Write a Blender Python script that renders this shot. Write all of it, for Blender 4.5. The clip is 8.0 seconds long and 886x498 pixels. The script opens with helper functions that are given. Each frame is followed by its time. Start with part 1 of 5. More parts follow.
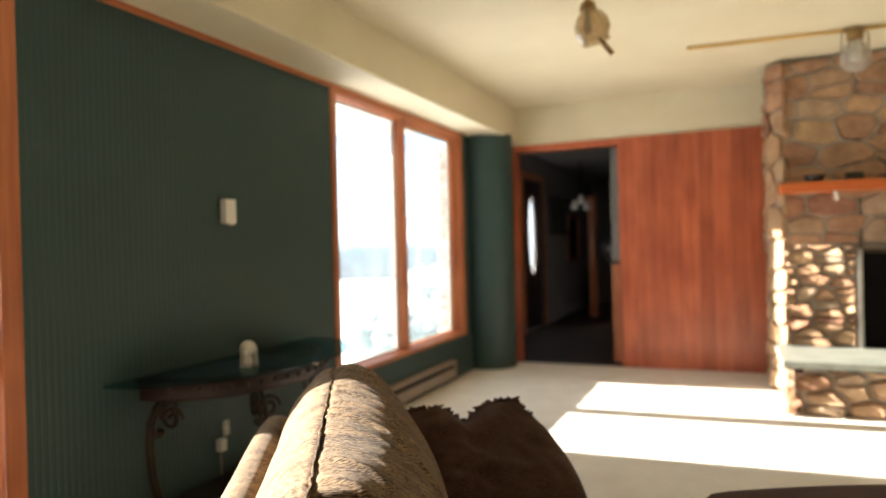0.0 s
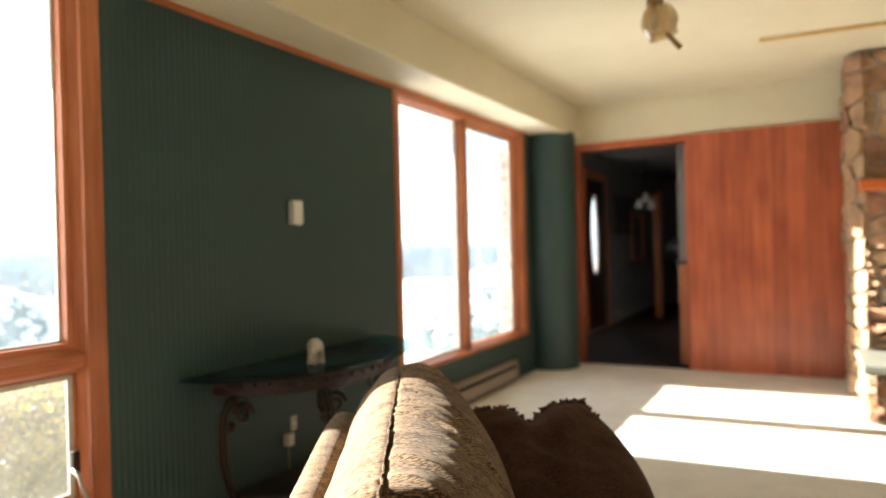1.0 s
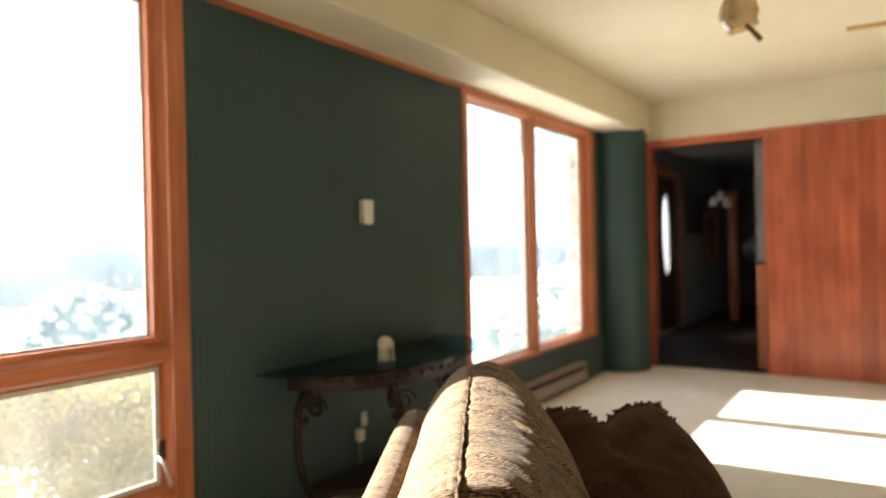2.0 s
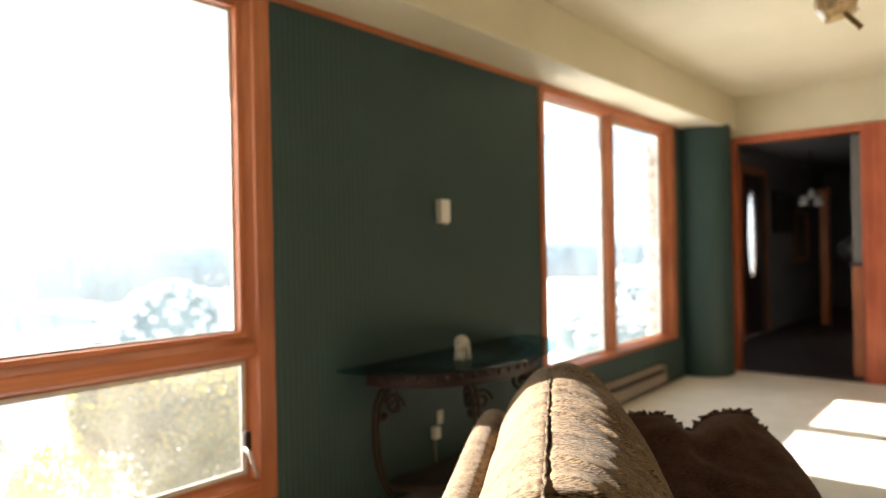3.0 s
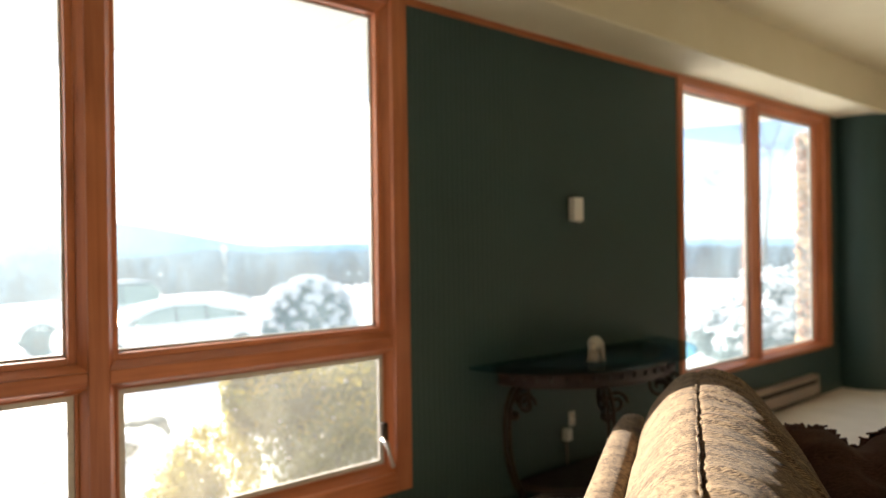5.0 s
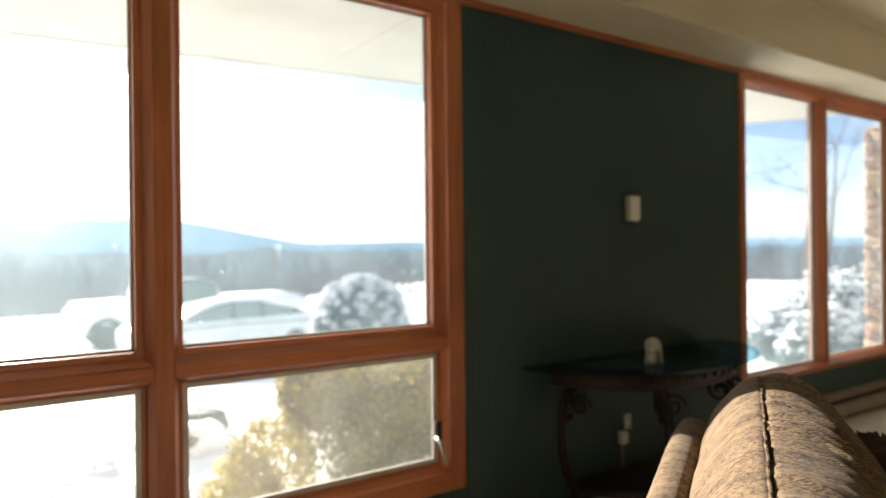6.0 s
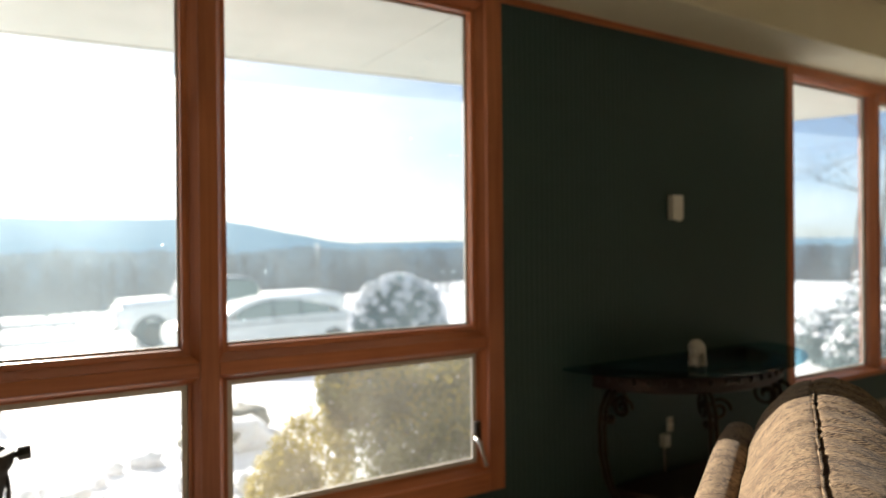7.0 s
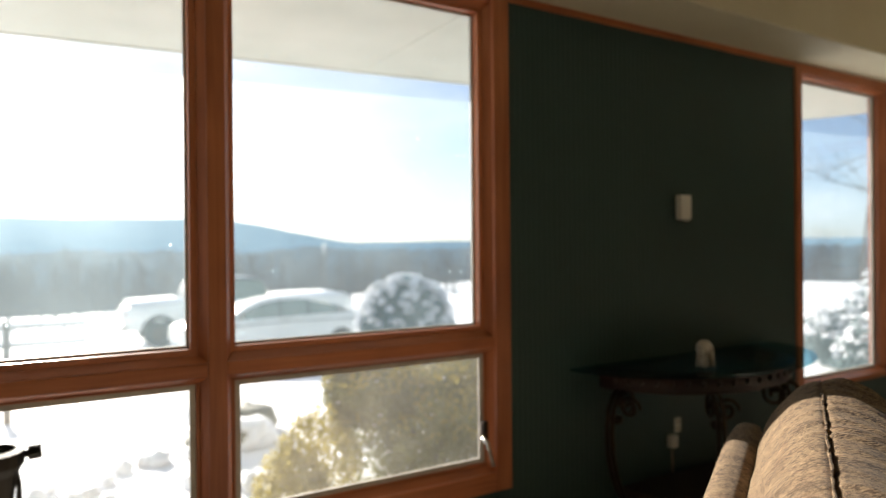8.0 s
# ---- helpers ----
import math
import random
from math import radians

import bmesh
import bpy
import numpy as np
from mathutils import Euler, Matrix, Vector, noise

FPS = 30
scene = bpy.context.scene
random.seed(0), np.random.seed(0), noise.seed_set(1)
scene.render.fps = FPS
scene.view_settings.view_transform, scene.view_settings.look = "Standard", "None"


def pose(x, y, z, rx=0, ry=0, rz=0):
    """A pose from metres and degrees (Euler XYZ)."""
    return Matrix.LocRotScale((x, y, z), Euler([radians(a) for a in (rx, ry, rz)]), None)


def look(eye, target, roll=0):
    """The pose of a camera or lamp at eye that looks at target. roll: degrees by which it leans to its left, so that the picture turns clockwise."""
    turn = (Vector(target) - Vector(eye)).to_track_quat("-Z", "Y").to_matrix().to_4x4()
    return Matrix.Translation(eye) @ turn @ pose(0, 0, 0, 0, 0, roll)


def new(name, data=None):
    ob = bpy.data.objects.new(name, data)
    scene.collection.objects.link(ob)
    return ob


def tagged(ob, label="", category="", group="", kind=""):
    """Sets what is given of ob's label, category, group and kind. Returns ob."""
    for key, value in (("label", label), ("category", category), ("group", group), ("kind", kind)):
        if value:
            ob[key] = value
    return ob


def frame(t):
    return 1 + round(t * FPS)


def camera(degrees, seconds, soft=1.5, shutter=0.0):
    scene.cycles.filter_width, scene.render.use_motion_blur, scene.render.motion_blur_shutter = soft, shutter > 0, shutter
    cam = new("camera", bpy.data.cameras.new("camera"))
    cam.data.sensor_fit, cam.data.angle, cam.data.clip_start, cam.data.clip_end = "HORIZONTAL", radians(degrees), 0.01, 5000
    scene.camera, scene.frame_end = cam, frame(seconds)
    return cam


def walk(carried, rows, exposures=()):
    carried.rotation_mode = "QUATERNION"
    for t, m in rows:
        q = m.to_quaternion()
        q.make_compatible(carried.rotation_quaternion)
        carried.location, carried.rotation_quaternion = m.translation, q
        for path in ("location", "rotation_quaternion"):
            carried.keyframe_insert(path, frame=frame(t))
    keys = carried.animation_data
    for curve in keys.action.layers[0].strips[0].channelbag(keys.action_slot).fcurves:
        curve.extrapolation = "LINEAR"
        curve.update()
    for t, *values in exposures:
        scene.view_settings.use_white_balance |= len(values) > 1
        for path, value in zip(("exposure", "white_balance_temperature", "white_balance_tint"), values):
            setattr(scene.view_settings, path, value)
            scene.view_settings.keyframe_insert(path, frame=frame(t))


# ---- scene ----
# camera on a tripod head that turns to the left beside the sofa
cam = camera(67.0, 8.0, soft=1.3)
# focus rests on the sofa back, the far room lies soft
cam.data.dof.use_dof, cam.data.dof.focus_distance, cam.data.dof.aperture_fstop = True, 1.18, 2.3
PATH = [
    (0, pose(2.219, 0.058, 1.146, 89.69, 1.41, 23.30)),
    (0.5, pose(2.212, 0.055, 1.146, 89.75, 1.47, 25.85)),
    (1, pose(2.207, 0.049, 1.147, 89.78, 1.45, 28.41)),
    (1.5, pose(2.200, 0.042, 1.147, 89.81, 1.42, 31.00)),
    (3, pose(2.175, 0.026, 1.148, 89.92, 1.10, 40.16)),
    (3.5, pose(2.167, 0.020, 1.148, 89.95, 1.05, 42.90)),
    (4, pose(2.160, 0.014, 1.148, 89.97, 0.97, 45.66)),
    (4.5, pose(2.155, 0.007, 1.149, 89.97, 0.89, 48.20)),
    (5, pose(2.151, 0.001, 1.149, 89.96, 0.80, 50.77)),
    (6.5, pose(2.135, -0.015, 1.151, 89.91, 0.56, 56.85)),
    (7, pose(2.132, -0.018, 1.152, 89.89, 0.52, 58.22)),
    (7.5, pose(2.1315, -0.019, 1.152, 89.89, 0.51, 58.52)),
    (8, pose(2.131, -0.0195, 1.152, 89.90, 0.53, 58.78)),
]
EXPOSURE = [(0, 3.20), (3.6, 3.10), (4.6, 2.76), (5.2, 2.46), (6.3, 1.88), (7.0, 1.64), (8.0, 1.56)]
walk(cam, PATH, EXPOSURE)

# ---- light: low winter sun through the window wall, clear sky
SUN_WAY = Vector((1.0, 0.055, -0.325)).normalized()
world = bpy.data.worlds.new("sky")
scene.world = world
world.use_nodes = True
wn = world.node_tree
sky = wn.nodes.new("ShaderNodeTexSky")
sky.sky_type, sky.sun_disc = "NISHITA", False
sky.sun_elevation, sky.sun_rotation = radians(18), radians(-93)
sky.air_density, sky.dust_density, sky.ozone_density = 0.7, 0.75, 3.0
# thin drifting cloud over the whole sky
sky_way = wn.nodes.new("ShaderNodeTexCoord")
sky_flat = wn.nodes.new("ShaderNodeMapping")
sky_flat.inputs["Scale"].default_value = (1.0, 1.0, 2.6)
wn.links.new(sky_way.outputs["Generated"], sky_flat.inputs["Vector"])
cloud = wn.nodes.new("ShaderNodeTexNoise")
cloud.inputs["Scale"].default_value, cloud.inputs["Detail"].default_value, cloud.inputs["Roughness"].default_value = 4.2, 6.0, 0.58
wn.links.new(sky_flat.outputs[0], cloud.inputs["Vector"])
thick = wn.nodes.new("ShaderNodeMapRange")
for k, v in ((1, 0.42), (2, 0.64), (3, 0.18), (4, 0.85)):
    thick.inputs[k].default_value = v
wn.links.new(cloud.outputs[0], thick.inputs[0])
veil = wn.nodes.new("ShaderNodeMix")
veil.data_type = "RGBA"
veil.inputs[7].default_value = (5.6, 6.5, 7.1, 1)
wn.links.new(thick.outputs[0], veil.inputs[0])
wn.links.new(sky.outputs[0], veil.inputs[6])
wn.links.new(veil.outputs[2], wn.nodes["Background"].inputs[0])
wn.nodes["Background"].inputs[1].default_value = 0.053
sun_data = bpy.data.lights.new("sun", "SUN")
sun_data.energy, sun_data.angle, sun_data.color = 5.0, radians(0.55), (1.0, 0.92, 0.80)
sun = new("sun", sun_data)
sun.matrix_world = look((-20, -1.7, 6.5), Vector((-20, -1.7, 6.5)) + SUN_WAY)


# ---- materials
def nodes_of(name):
    m = bpy.data.materials.new(name)
    m.use_nodes = True
    t = m.node_tree
    return m, t, t.nodes["Principled BSDF"]


def add(t, kind, links=(), **inputs):
    n = t.nodes.new(kind)
    for k, v in inputs.items():
        n.inputs[k.replace("_", " ")].default_value = v
    for socket, source in links:
        t.links.new(source, n.inputs[socket])
    return n


def ramp(t, source, stops):
    n = t.nodes.new("ShaderNodeValToRGB")
    el = n.color_ramp.elements
    while len(el) < len(stops):
        el.new(0.5)
    for e, (p, c) in zip(el, stops):
        e.position, e.color = p, (*c, 1)
    t.links.new(source, n.inputs[0])
    return n.outputs[0]


def coords(t, scale=(1, 1, 1)):
    c = t.nodes.new("ShaderNodeTexCoord")
    m = add(t, "ShaderNodeMapping", [("Vector", c.outputs["Object"])])
    m.inputs["Scale"].default_value = scale
    return m.outputs[0]


def bump(t, p, height, strength, distance):
    b = add(t, "ShaderNodeBump", [("Height", height)], Strength=strength, Distance=distance)
    t.links.new(b.outputs[0], p.inputs["Normal"])


def surface(name, dark, light, rough=0.6, scale=(8, 8, 8), detail=5, fine=120.0, relief=0.15, deep=0.002, metal=0.0, vary=0.0, spec=0.5):
    """Two-scale mottled surface: broad noise for colour, fine noise for relief; vary: difference from piece to piece."""
    m, t, p = nodes_of(name)
    v = coords(t, scale)
    big = add(t, "ShaderNodeTexNoise", [("Vector", v)], Scale=1.0, Detail=detail, Roughness=0.6)
    col = ramp(t, big.outputs[0], [(0.32, dark), (0.68, light)])
    if vary:
        info = t.nodes.new("ShaderNodeObjectInfo")
        lum = add(t, "ShaderNodeMapRange", [("Value", info.outputs["Random"])])
        lum.inputs[3].default_value, lum.inputs[4].default_value = 1 - vary, 1 + vary
        hsv = add(t, "ShaderNodeHueSaturation", [("Color", col), ("Value", lum.outputs[0])])
        col = hsv.outputs[0]
    t.links.new(col, p.inputs["Base Color"])
    small = add(t, "ShaderNodeTexNoise", [("Vector", coords(t))], Scale=fine, Detail=4.0)
    rr = add(t, "ShaderNodeMapRange", [("Value", big.outputs[0])])
    rr.inputs[3].default_value, rr.inputs[4].default_value = rough - 0.08, min(1, rough + 0.1)
    t.links.new(rr.outputs[0], p.inputs["Roughness"])
    p.inputs["Metallic"].default_value = metal
    p.inputs["Specular IOR Level"].default_value = spec
    bump(t, p, small.outputs[0], relief, deep)
    return m


def wood(name, dark, light, axis=2, rough=0.42, vary=0.15, grain=1.0):
    """Wood with its grain along one axis."""
    m, t, p = nodes_of(name)
    s = [38 * grain] * 3
    s[axis] = 1.6 * grain
    info = t.nodes.new("ShaderNodeObjectInfo")
    c = t.nodes.new("ShaderNodeTexCoord")
    shift = add(t, "ShaderNodeVectorMath", [(0, c.outputs["Object"]), (1, info.outputs["Random"])])
    mp = add(t, "ShaderNodeMapping", [("Vector", shift.outputs[0])])
    mp.inputs["Scale"].default_value = s
    n1 = add(t, "ShaderNodeTexNoise", [("Vector", mp.outputs[0])], Scale=1.0, Detail=7.0, Roughness=0.65, Distortion=0.6)
    n2 = add(t, "ShaderNodeTexNoise", [("Vector", shift.outputs[0])], Scale=2.2, Detail=3.0)
    mix = add(t, "ShaderNodeMath", [(0, n1.outputs[0]), (1, n2.outputs[0])])
    half = add(t, "ShaderNodeMath", [(0, mix.outputs[0])])
    half.operation = "MULTIPLY"
    half.inputs[1].default_value = 0.5
    col = ramp(t, half.outputs[0], [(0.36, dark), (0.62, light)])
    lum = add(t, "ShaderNodeMapRange", [("Value", info.outputs["Random"])])
    lum.inputs[3].default_value, lum.inputs[4].default_value = 1 - vary, 1 + vary
    hsv = add(t, "ShaderNodeHueSaturation", [("Color", col), ("Value", lum.outputs[0])])
    t.links.new(hsv.outputs[0], p.inputs["Base Color"])
    p.inputs["Roughness"].default_value = rough
    bump(t, p, n1.outputs[0], 0.12, 0.001)
    return m


def fabric(name, dark, light, thread, spread=0.05):
    """Chenille: fine crosswise yarn in several tones with a raised nap."""
    m, t, p = nodes_of(name)
    c = t.nodes.new("ShaderNodeTexCoord")
    turned = add(t, "ShaderNodeMapping", [("Vector", c.outputs["Object"])])
    turned.inputs["Rotation"].default_value = (0, 0, radians(-30))
    def yarn(scale, detail):
        m2 = add(t, "ShaderNodeMapping", [("Vector", turned.outputs[0])])
        m2.inputs["Scale"].default_value = scale
        return add(t, "ShaderNodeTexNoise", [("Vector", m2.outputs[0])], Scale=1.0, Detail=detail, Roughness=0.7)
    streak = yarn((110, 820, 110), 2.0)
    broad = yarn((9, 26, 9), 4.0)
    weft = add(t, "ShaderNodeTexWave", [("Vector", turned.outputs[0])], Scale=70.0, Distortion=1.2, Detail=1.0)
    weft.inputs["Detail Scale"].default_value = 1.5
    weft.bands_direction = "Y"
    mix = add(t, "ShaderNodeMath", [(0, streak.outputs[0]), (2, broad.outputs[0])])
    mix.operation = "MULTIPLY_ADD"
    mix.inputs[1].default_value = 3.4
    third = add(t, "ShaderNodeMath", [(0, weft.outputs["Fac"]), (2, mix.outputs[0])])
    third.operation = "MULTIPLY_ADD"
    third.inputs[1].default_value = 0.35
    half = add(t, "ShaderNodeMath", [(0, third.outputs[0])])
    half.operation = "MULTIPLY"
    half.inputs[1].default_value = 0.211
    tone = ramp(t, half.outputs[0], [(0.5 - spread, dark), (0.50, light), (0.5 + spread, thread)])
    # mauve-brown patches where the yarn changes
    patch = yarn((26, 70, 26), 3.0)
    share = add(t, "ShaderNodeMapRange", [("Value", patch.outputs[0])])
    share.inputs[1].default_value, share.inputs[2].default_value, share.inputs[4].default_value = 0.52, 0.72, 0.55
    blend = t.nodes.new("ShaderNodeMix")
    blend.data_type, blend.blend_type = "RGBA", "MULTIPLY"
    blend.inputs[7].default_value = (0.95, 0.72, 0.74, 1)
    t.links.new(share.outputs[0], blend.inputs[0])
    t.links.new(tone, blend.inputs[6])
    col = blend.outputs[2]
    t.links.new(col, p.inputs["Base Color"])
    p.inputs["Roughness"].default_value = 0.9
    p.inputs["Specular IOR Level"].default_value = 0.2
    p.inputs["Sheen Weight"].default_value = 0.06
    bump(t, p, half.outputs[0], 0.7, 0.004)
    return m


def clear_glass(name, tint=(1, 1, 1), gloss=0.02, dirt=0.0, veil_tint=(0.70, 0.88, 0.97)):
    m, t, p = nodes_of(name)
    t.nodes.remove(p)
    tr = t.nodes.new("ShaderNodeBsdfTransparent")
    tr.inputs[0].default_value = (*tint, 1)
    gl = t.nodes.new("ShaderNodeBsdfGlossy")
    gl.inputs["Roughness"].default_value = gloss
    lw = add(t, "ShaderNodeLayerWeight", Blend=0.5)
    pw = add(t, "ShaderNodeMath", [(0, lw.outputs["Facing"])])
    pw.operation = "POWER"
    pw.inputs[1].default_value = 4.0
    sc = add(t, "ShaderNodeMath", [(0, pw.outputs[0])])
    sc.operation = "MULTIPLY_ADD"
    sc.inputs[1].default_value, sc.inputs[2].default_value = 0.45, 0.025
    mx = add(t, "ShaderNodeMixShader", [(0, sc.outputs[0]), (1, tr.outputs[0]), (2, gl.outputs[0])])
    last = mx.outputs[0]
    if dirt:
        # film of dust and dried drops that catches the sun, tinted to add haze
        film = add(t, "ShaderNodeTexNoise", [("Vector", coords(t))], Scale=3.0, Detail=5.0)
        amount = add(t, "ShaderNodeMapRange", [("Value", film.outputs[0])])
        amount.inputs[3].default_value, amount.inputs[4].default_value = dirt * 0.1, dirt * 1.9
        drops = add(t, "ShaderNodeTexVoronoi", [("Vector", coords(t))], Scale=22.0)
        spot = add(t, "ShaderNodeMath", [(0, drops.outputs["Distance"])])
        spot.operation = "LESS_THAN"
        spot.inputs[1].default_value = 0.065
        where = add(t, "ShaderNodeTexNoise", [("Vector", coords(t))], Scale=5.0, Detail=1.0)
        few = add(t, "ShaderNodeMath", [(0, where.outputs[0])])
        few.operation = "GREATER_THAN"
        few.inputs[1].default_value = 0.56
        both = add(t, "ShaderNodeMath", [(0, spot.outputs[0]), (1, few.outputs[0])])
        both.operation = "MULTIPLY"
        total = add(t, "ShaderNodeMath", [(0, both.outputs[0]), (2, amount.outputs[0])])
        total.operation = "MULTIPLY_ADD"
        total.inputs[1].default_value = 0.55
        dust = t.nodes.new("ShaderNodeBsdfTranslucent")
        dust.inputs[0].default_value = (*veil_tint, 1)
        haze = t.nodes.new("ShaderNodeBsdfRefraction")
        haze.inputs["Color"].default_value = (*veil_tint, 1)
        haze.inputs["Roughness"].default_value = 0.92
        haze.inputs["IOR"].default_value = 1.45
        grime = add(t, "ShaderNodeMixShader", [(1, dust.outputs[0]), (2, haze.outputs[0])])
        grime.inputs[0].default_value = 0.45
        mx2 = add(t, "ShaderNodeMixShader", [(0, total.outputs[0]), (1, mx.outputs[0]), (2, grime.outputs[0])])
        last = mx2.outputs[0]
    t.links.new(last, t.nodes["Material Output"].inputs[0])
    return m


def leafy(m, share=0.45):
    """Let light through thin leaves."""
    t = m.node_tree
    p = t.nodes["Principled BSDF"]
    tl = t.nodes.new("ShaderNodeBsdfTranslucent")
    t.links.new(p.inputs["Base Color"].links[0].from_socket, tl.inputs[0])
    mx = add(t, "ShaderNodeMixShader", [(1, p.outputs[0]), (2, tl.outputs[0])])
    mx.inputs[0].default_value = share
    t.links.new(mx.outputs[0], t.nodes["Material Output"].inputs[0])
    return m


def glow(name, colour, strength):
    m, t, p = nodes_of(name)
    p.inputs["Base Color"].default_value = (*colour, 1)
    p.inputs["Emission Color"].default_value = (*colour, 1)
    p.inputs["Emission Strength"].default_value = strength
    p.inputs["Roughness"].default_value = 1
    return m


GREEN = surface("green_paint", (0.024, 0.054, 0.051), (0.030, 0.064, 0.060), 0.50, (3, 3, 3), relief=0.06, spec=0.38)
CREAM = surface("cream_plaster", (0.62, 0.56, 0.395), (0.67, 0.61, 0.445), 0.75, (2, 2, 2), fine=90, relief=0.2)
CARPET = surface("cream_carpet", (0.72, 0.665, 0.58), (0.81, 0.755, 0.67), 0.95, (5, 5, 5), fine=420, relief=0.8, deep=0.006, spec=0.1)
CEDAR_Z = wood("cedar_upright", (0.30, 0.085, 0.030), (0.50, 0.175, 0.070), 2)
CEDAR_Y = wood("cedar_level", (0.30, 0.085, 0.030), (0.50, 0.175, 0.070), 1)
REDWOOD = wood("redwood_board", (0.26, 0.054, 0.023), (0.48, 0.122, 0.052), 2, 0.36, 0.11, 0.70)
MANTEL = wood("mantel_wood", (0.42, 0.095, 0.020), (0.52, 0.130, 0.030), 0, 0.4, 0.05)
PINE = wood("pine_strip", (0.50, 0.32, 0.10), (0.66, 0.44, 0.16), 0, 0.5)
DARKWOOD = wood("dark_walnut", (0.013, 0.005, 0.004), (0.036, 0.012, 0.009), 1, 0.5, 0.1)
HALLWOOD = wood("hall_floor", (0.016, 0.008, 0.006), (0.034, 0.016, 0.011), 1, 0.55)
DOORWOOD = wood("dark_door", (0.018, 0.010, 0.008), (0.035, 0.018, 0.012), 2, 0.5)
IRON = surface("bronzed_iron", (0.020, 0.013, 0.009), (0.060, 0.040, 0.026), 0.45, (20, 20, 20), metal=0.7, relief=0.3)
SOFA = fabric("tan_chenille", (0.022, 0.011, 0.007), (0.112, 0.070, 0.038), (0.325, 0.228, 0.132), 0.055)
BROWN = fabric("brown_chenille", (0.030, 0.014, 0.010), (0.062, 0.030, 0.021), (0.100, 0.052, 0.037), 0.17)
FRINGE = surface("brown_fringe", (0.055, 0.024, 0.017), (0.105, 0.050, 0.036), 0.9, (60, 60, 60), relief=0.5)
WHITE = surface("white_plastic", (0.68, 0.66, 0.60), (0.74, 0.72, 0.66), 0.45, (6, 6, 6), relief=0.05)
RIM = surface("grey_glazing_strip", (0.42, 0.39, 0.34), (0.58, 0.54, 0.47), 0.5, (14, 14, 14), relief=0.1)
HEATER = surface("cream_enamel", (0.25, 0.20, 0.165), (0.30, 0.245, 0.205), 0.45, (6, 6, 6), relief=0.05)
SHADE = surface("slot_shade", (0.015, 0.013, 0.012), (0.025, 0.022, 0.020), 0.8)
CERAMIC = surface("worn_white_ceramic", (0.40, 0.33, 0.26), (0.72, 0.68, 0.60), 0.35, (30, 30, 30), relief=0.4)
METAL = surface("brushed_metal", (0.42, 0.40, 0.37), (0.55, 0.53, 0.50), 0.35, (40, 40, 40), metal=1.0)
BRASS = surface("aged_brass", (0.24, 0.15, 0.06), (0.36, 0.24, 0.11), 0.35, (20, 20, 20), metal=1.0)
BLACK = surface("black_plastic", (0.008, 0.008, 0.008), (0.015, 0.015, 0.015), 0.45)
SOOT = surface("soot_black", (0.003, 0.003, 0.003), (0.007, 0.006, 0.006), 0.9, spec=0.08)
MORTAR = surface("grey_mortar", (0.25, 0.21, 0.17), (0.38, 0.325, 0.27), 0.95, (12, 12, 12), fine=70, relief=0.6, deep=0.01)
STONE = surface("fieldstone", (0.55, 0.50, 0.46), (1.0, 1.0, 1.0), 0.85, (11, 11, 11), fine=45, relief=0.7, deep=0.012)
st, sp_ = STONE.node_tree, STONE.node_tree.nodes["Principled BSDF"]
mottle = sp_.inputs["Base Color"].links[0].from_socket
which = st.nodes.new("ShaderNodeObjectInfo")
hue = ramp(st, which.outputs["Random"], [(0.0, (0.40, 0.215, 0.130)), (0.25, (0.50, 0.335, 0.190)), (0.45, (0.34, 0.175, 0.110)), (0.65, (0.47, 0.290, 0.165)), (0.85, (0.36, 0.270, 0.190)), (1.0, (0.55, 0.385, 0.235))])
stain = add(st, "ShaderNodeMix", [(6, hue), (7, mottle)])
stain.data_type, stain.blend_type = "RGBA", "MULTIPLY"
stain.inputs[0].default_value = 1.0
st.links.new(hue, stain.inputs[6])
st.links.new(mottle, stain.inputs[7])
st.links.new(stain.outputs[2], sp_.inputs["Base Color"])
SLATE = surface("grey_slate", (0.13, 0.14, 0.12), (0.20, 0.21, 0.18), 0.6, (6, 6, 6), fine=60, relief=0.3)
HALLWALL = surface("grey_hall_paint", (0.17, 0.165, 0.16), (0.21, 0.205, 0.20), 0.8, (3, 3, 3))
PICTURE = surface("dark_picture", (0.015, 0.015, 0.018), (0.05, 0.045, 0.04), 0.4, (5, 5, 5))
OUTSOFFIT = surface("white_eave_board", (0.58, 0.60, 0.53), (0.70, 0.71, 0.64), 0.7, (2, 2, 2))
SNOW = surface("snow", (0.80, 0.82, 0.86), (0.88, 0.89, 0.92), 0.7, (0.8, 0.8, 0.8), fine=9, relief=0.6, deep=0.06)
BARK = surface("grey_bark", (0.06, 0.052, 0.046), (0.12, 0.105, 0.095), 0.9, (14, 14, 14))
WOODS = surface("bare_winter_woods", (0.068, 0.068, 0.070), (0.125, 0.120, 0.118), 0.95, (0.3, 0.3, 0.3))
GOLDLEAF = surface("golden_foliage", (0.22, 0.185, 0.040), (0.43, 0.355, 0.080), 0.7, (5, 5, 5))
DRYLEAF = surface("olive_foliage", (0.095, 0.105, 0.045), (0.24, 0.240, 0.095), 0.75, (4, 4, 4))
DEEPLEAF = surface("dark_evergreen", (0.030, 0.072, 0.095), (0.068, 0.135, 0.170), 0.75, (9, 9, 9))
FROSTLEAF = surface("frosted_evergreen", (0.075, 0.115, 0.120), (0.19, 0.25, 0.255), 0.8, (6, 6, 6))
for leaf in (GOLDLEAF, DRYLEAF, DEEPLEAF, FROSTLEAF):
    leafy(leaf)
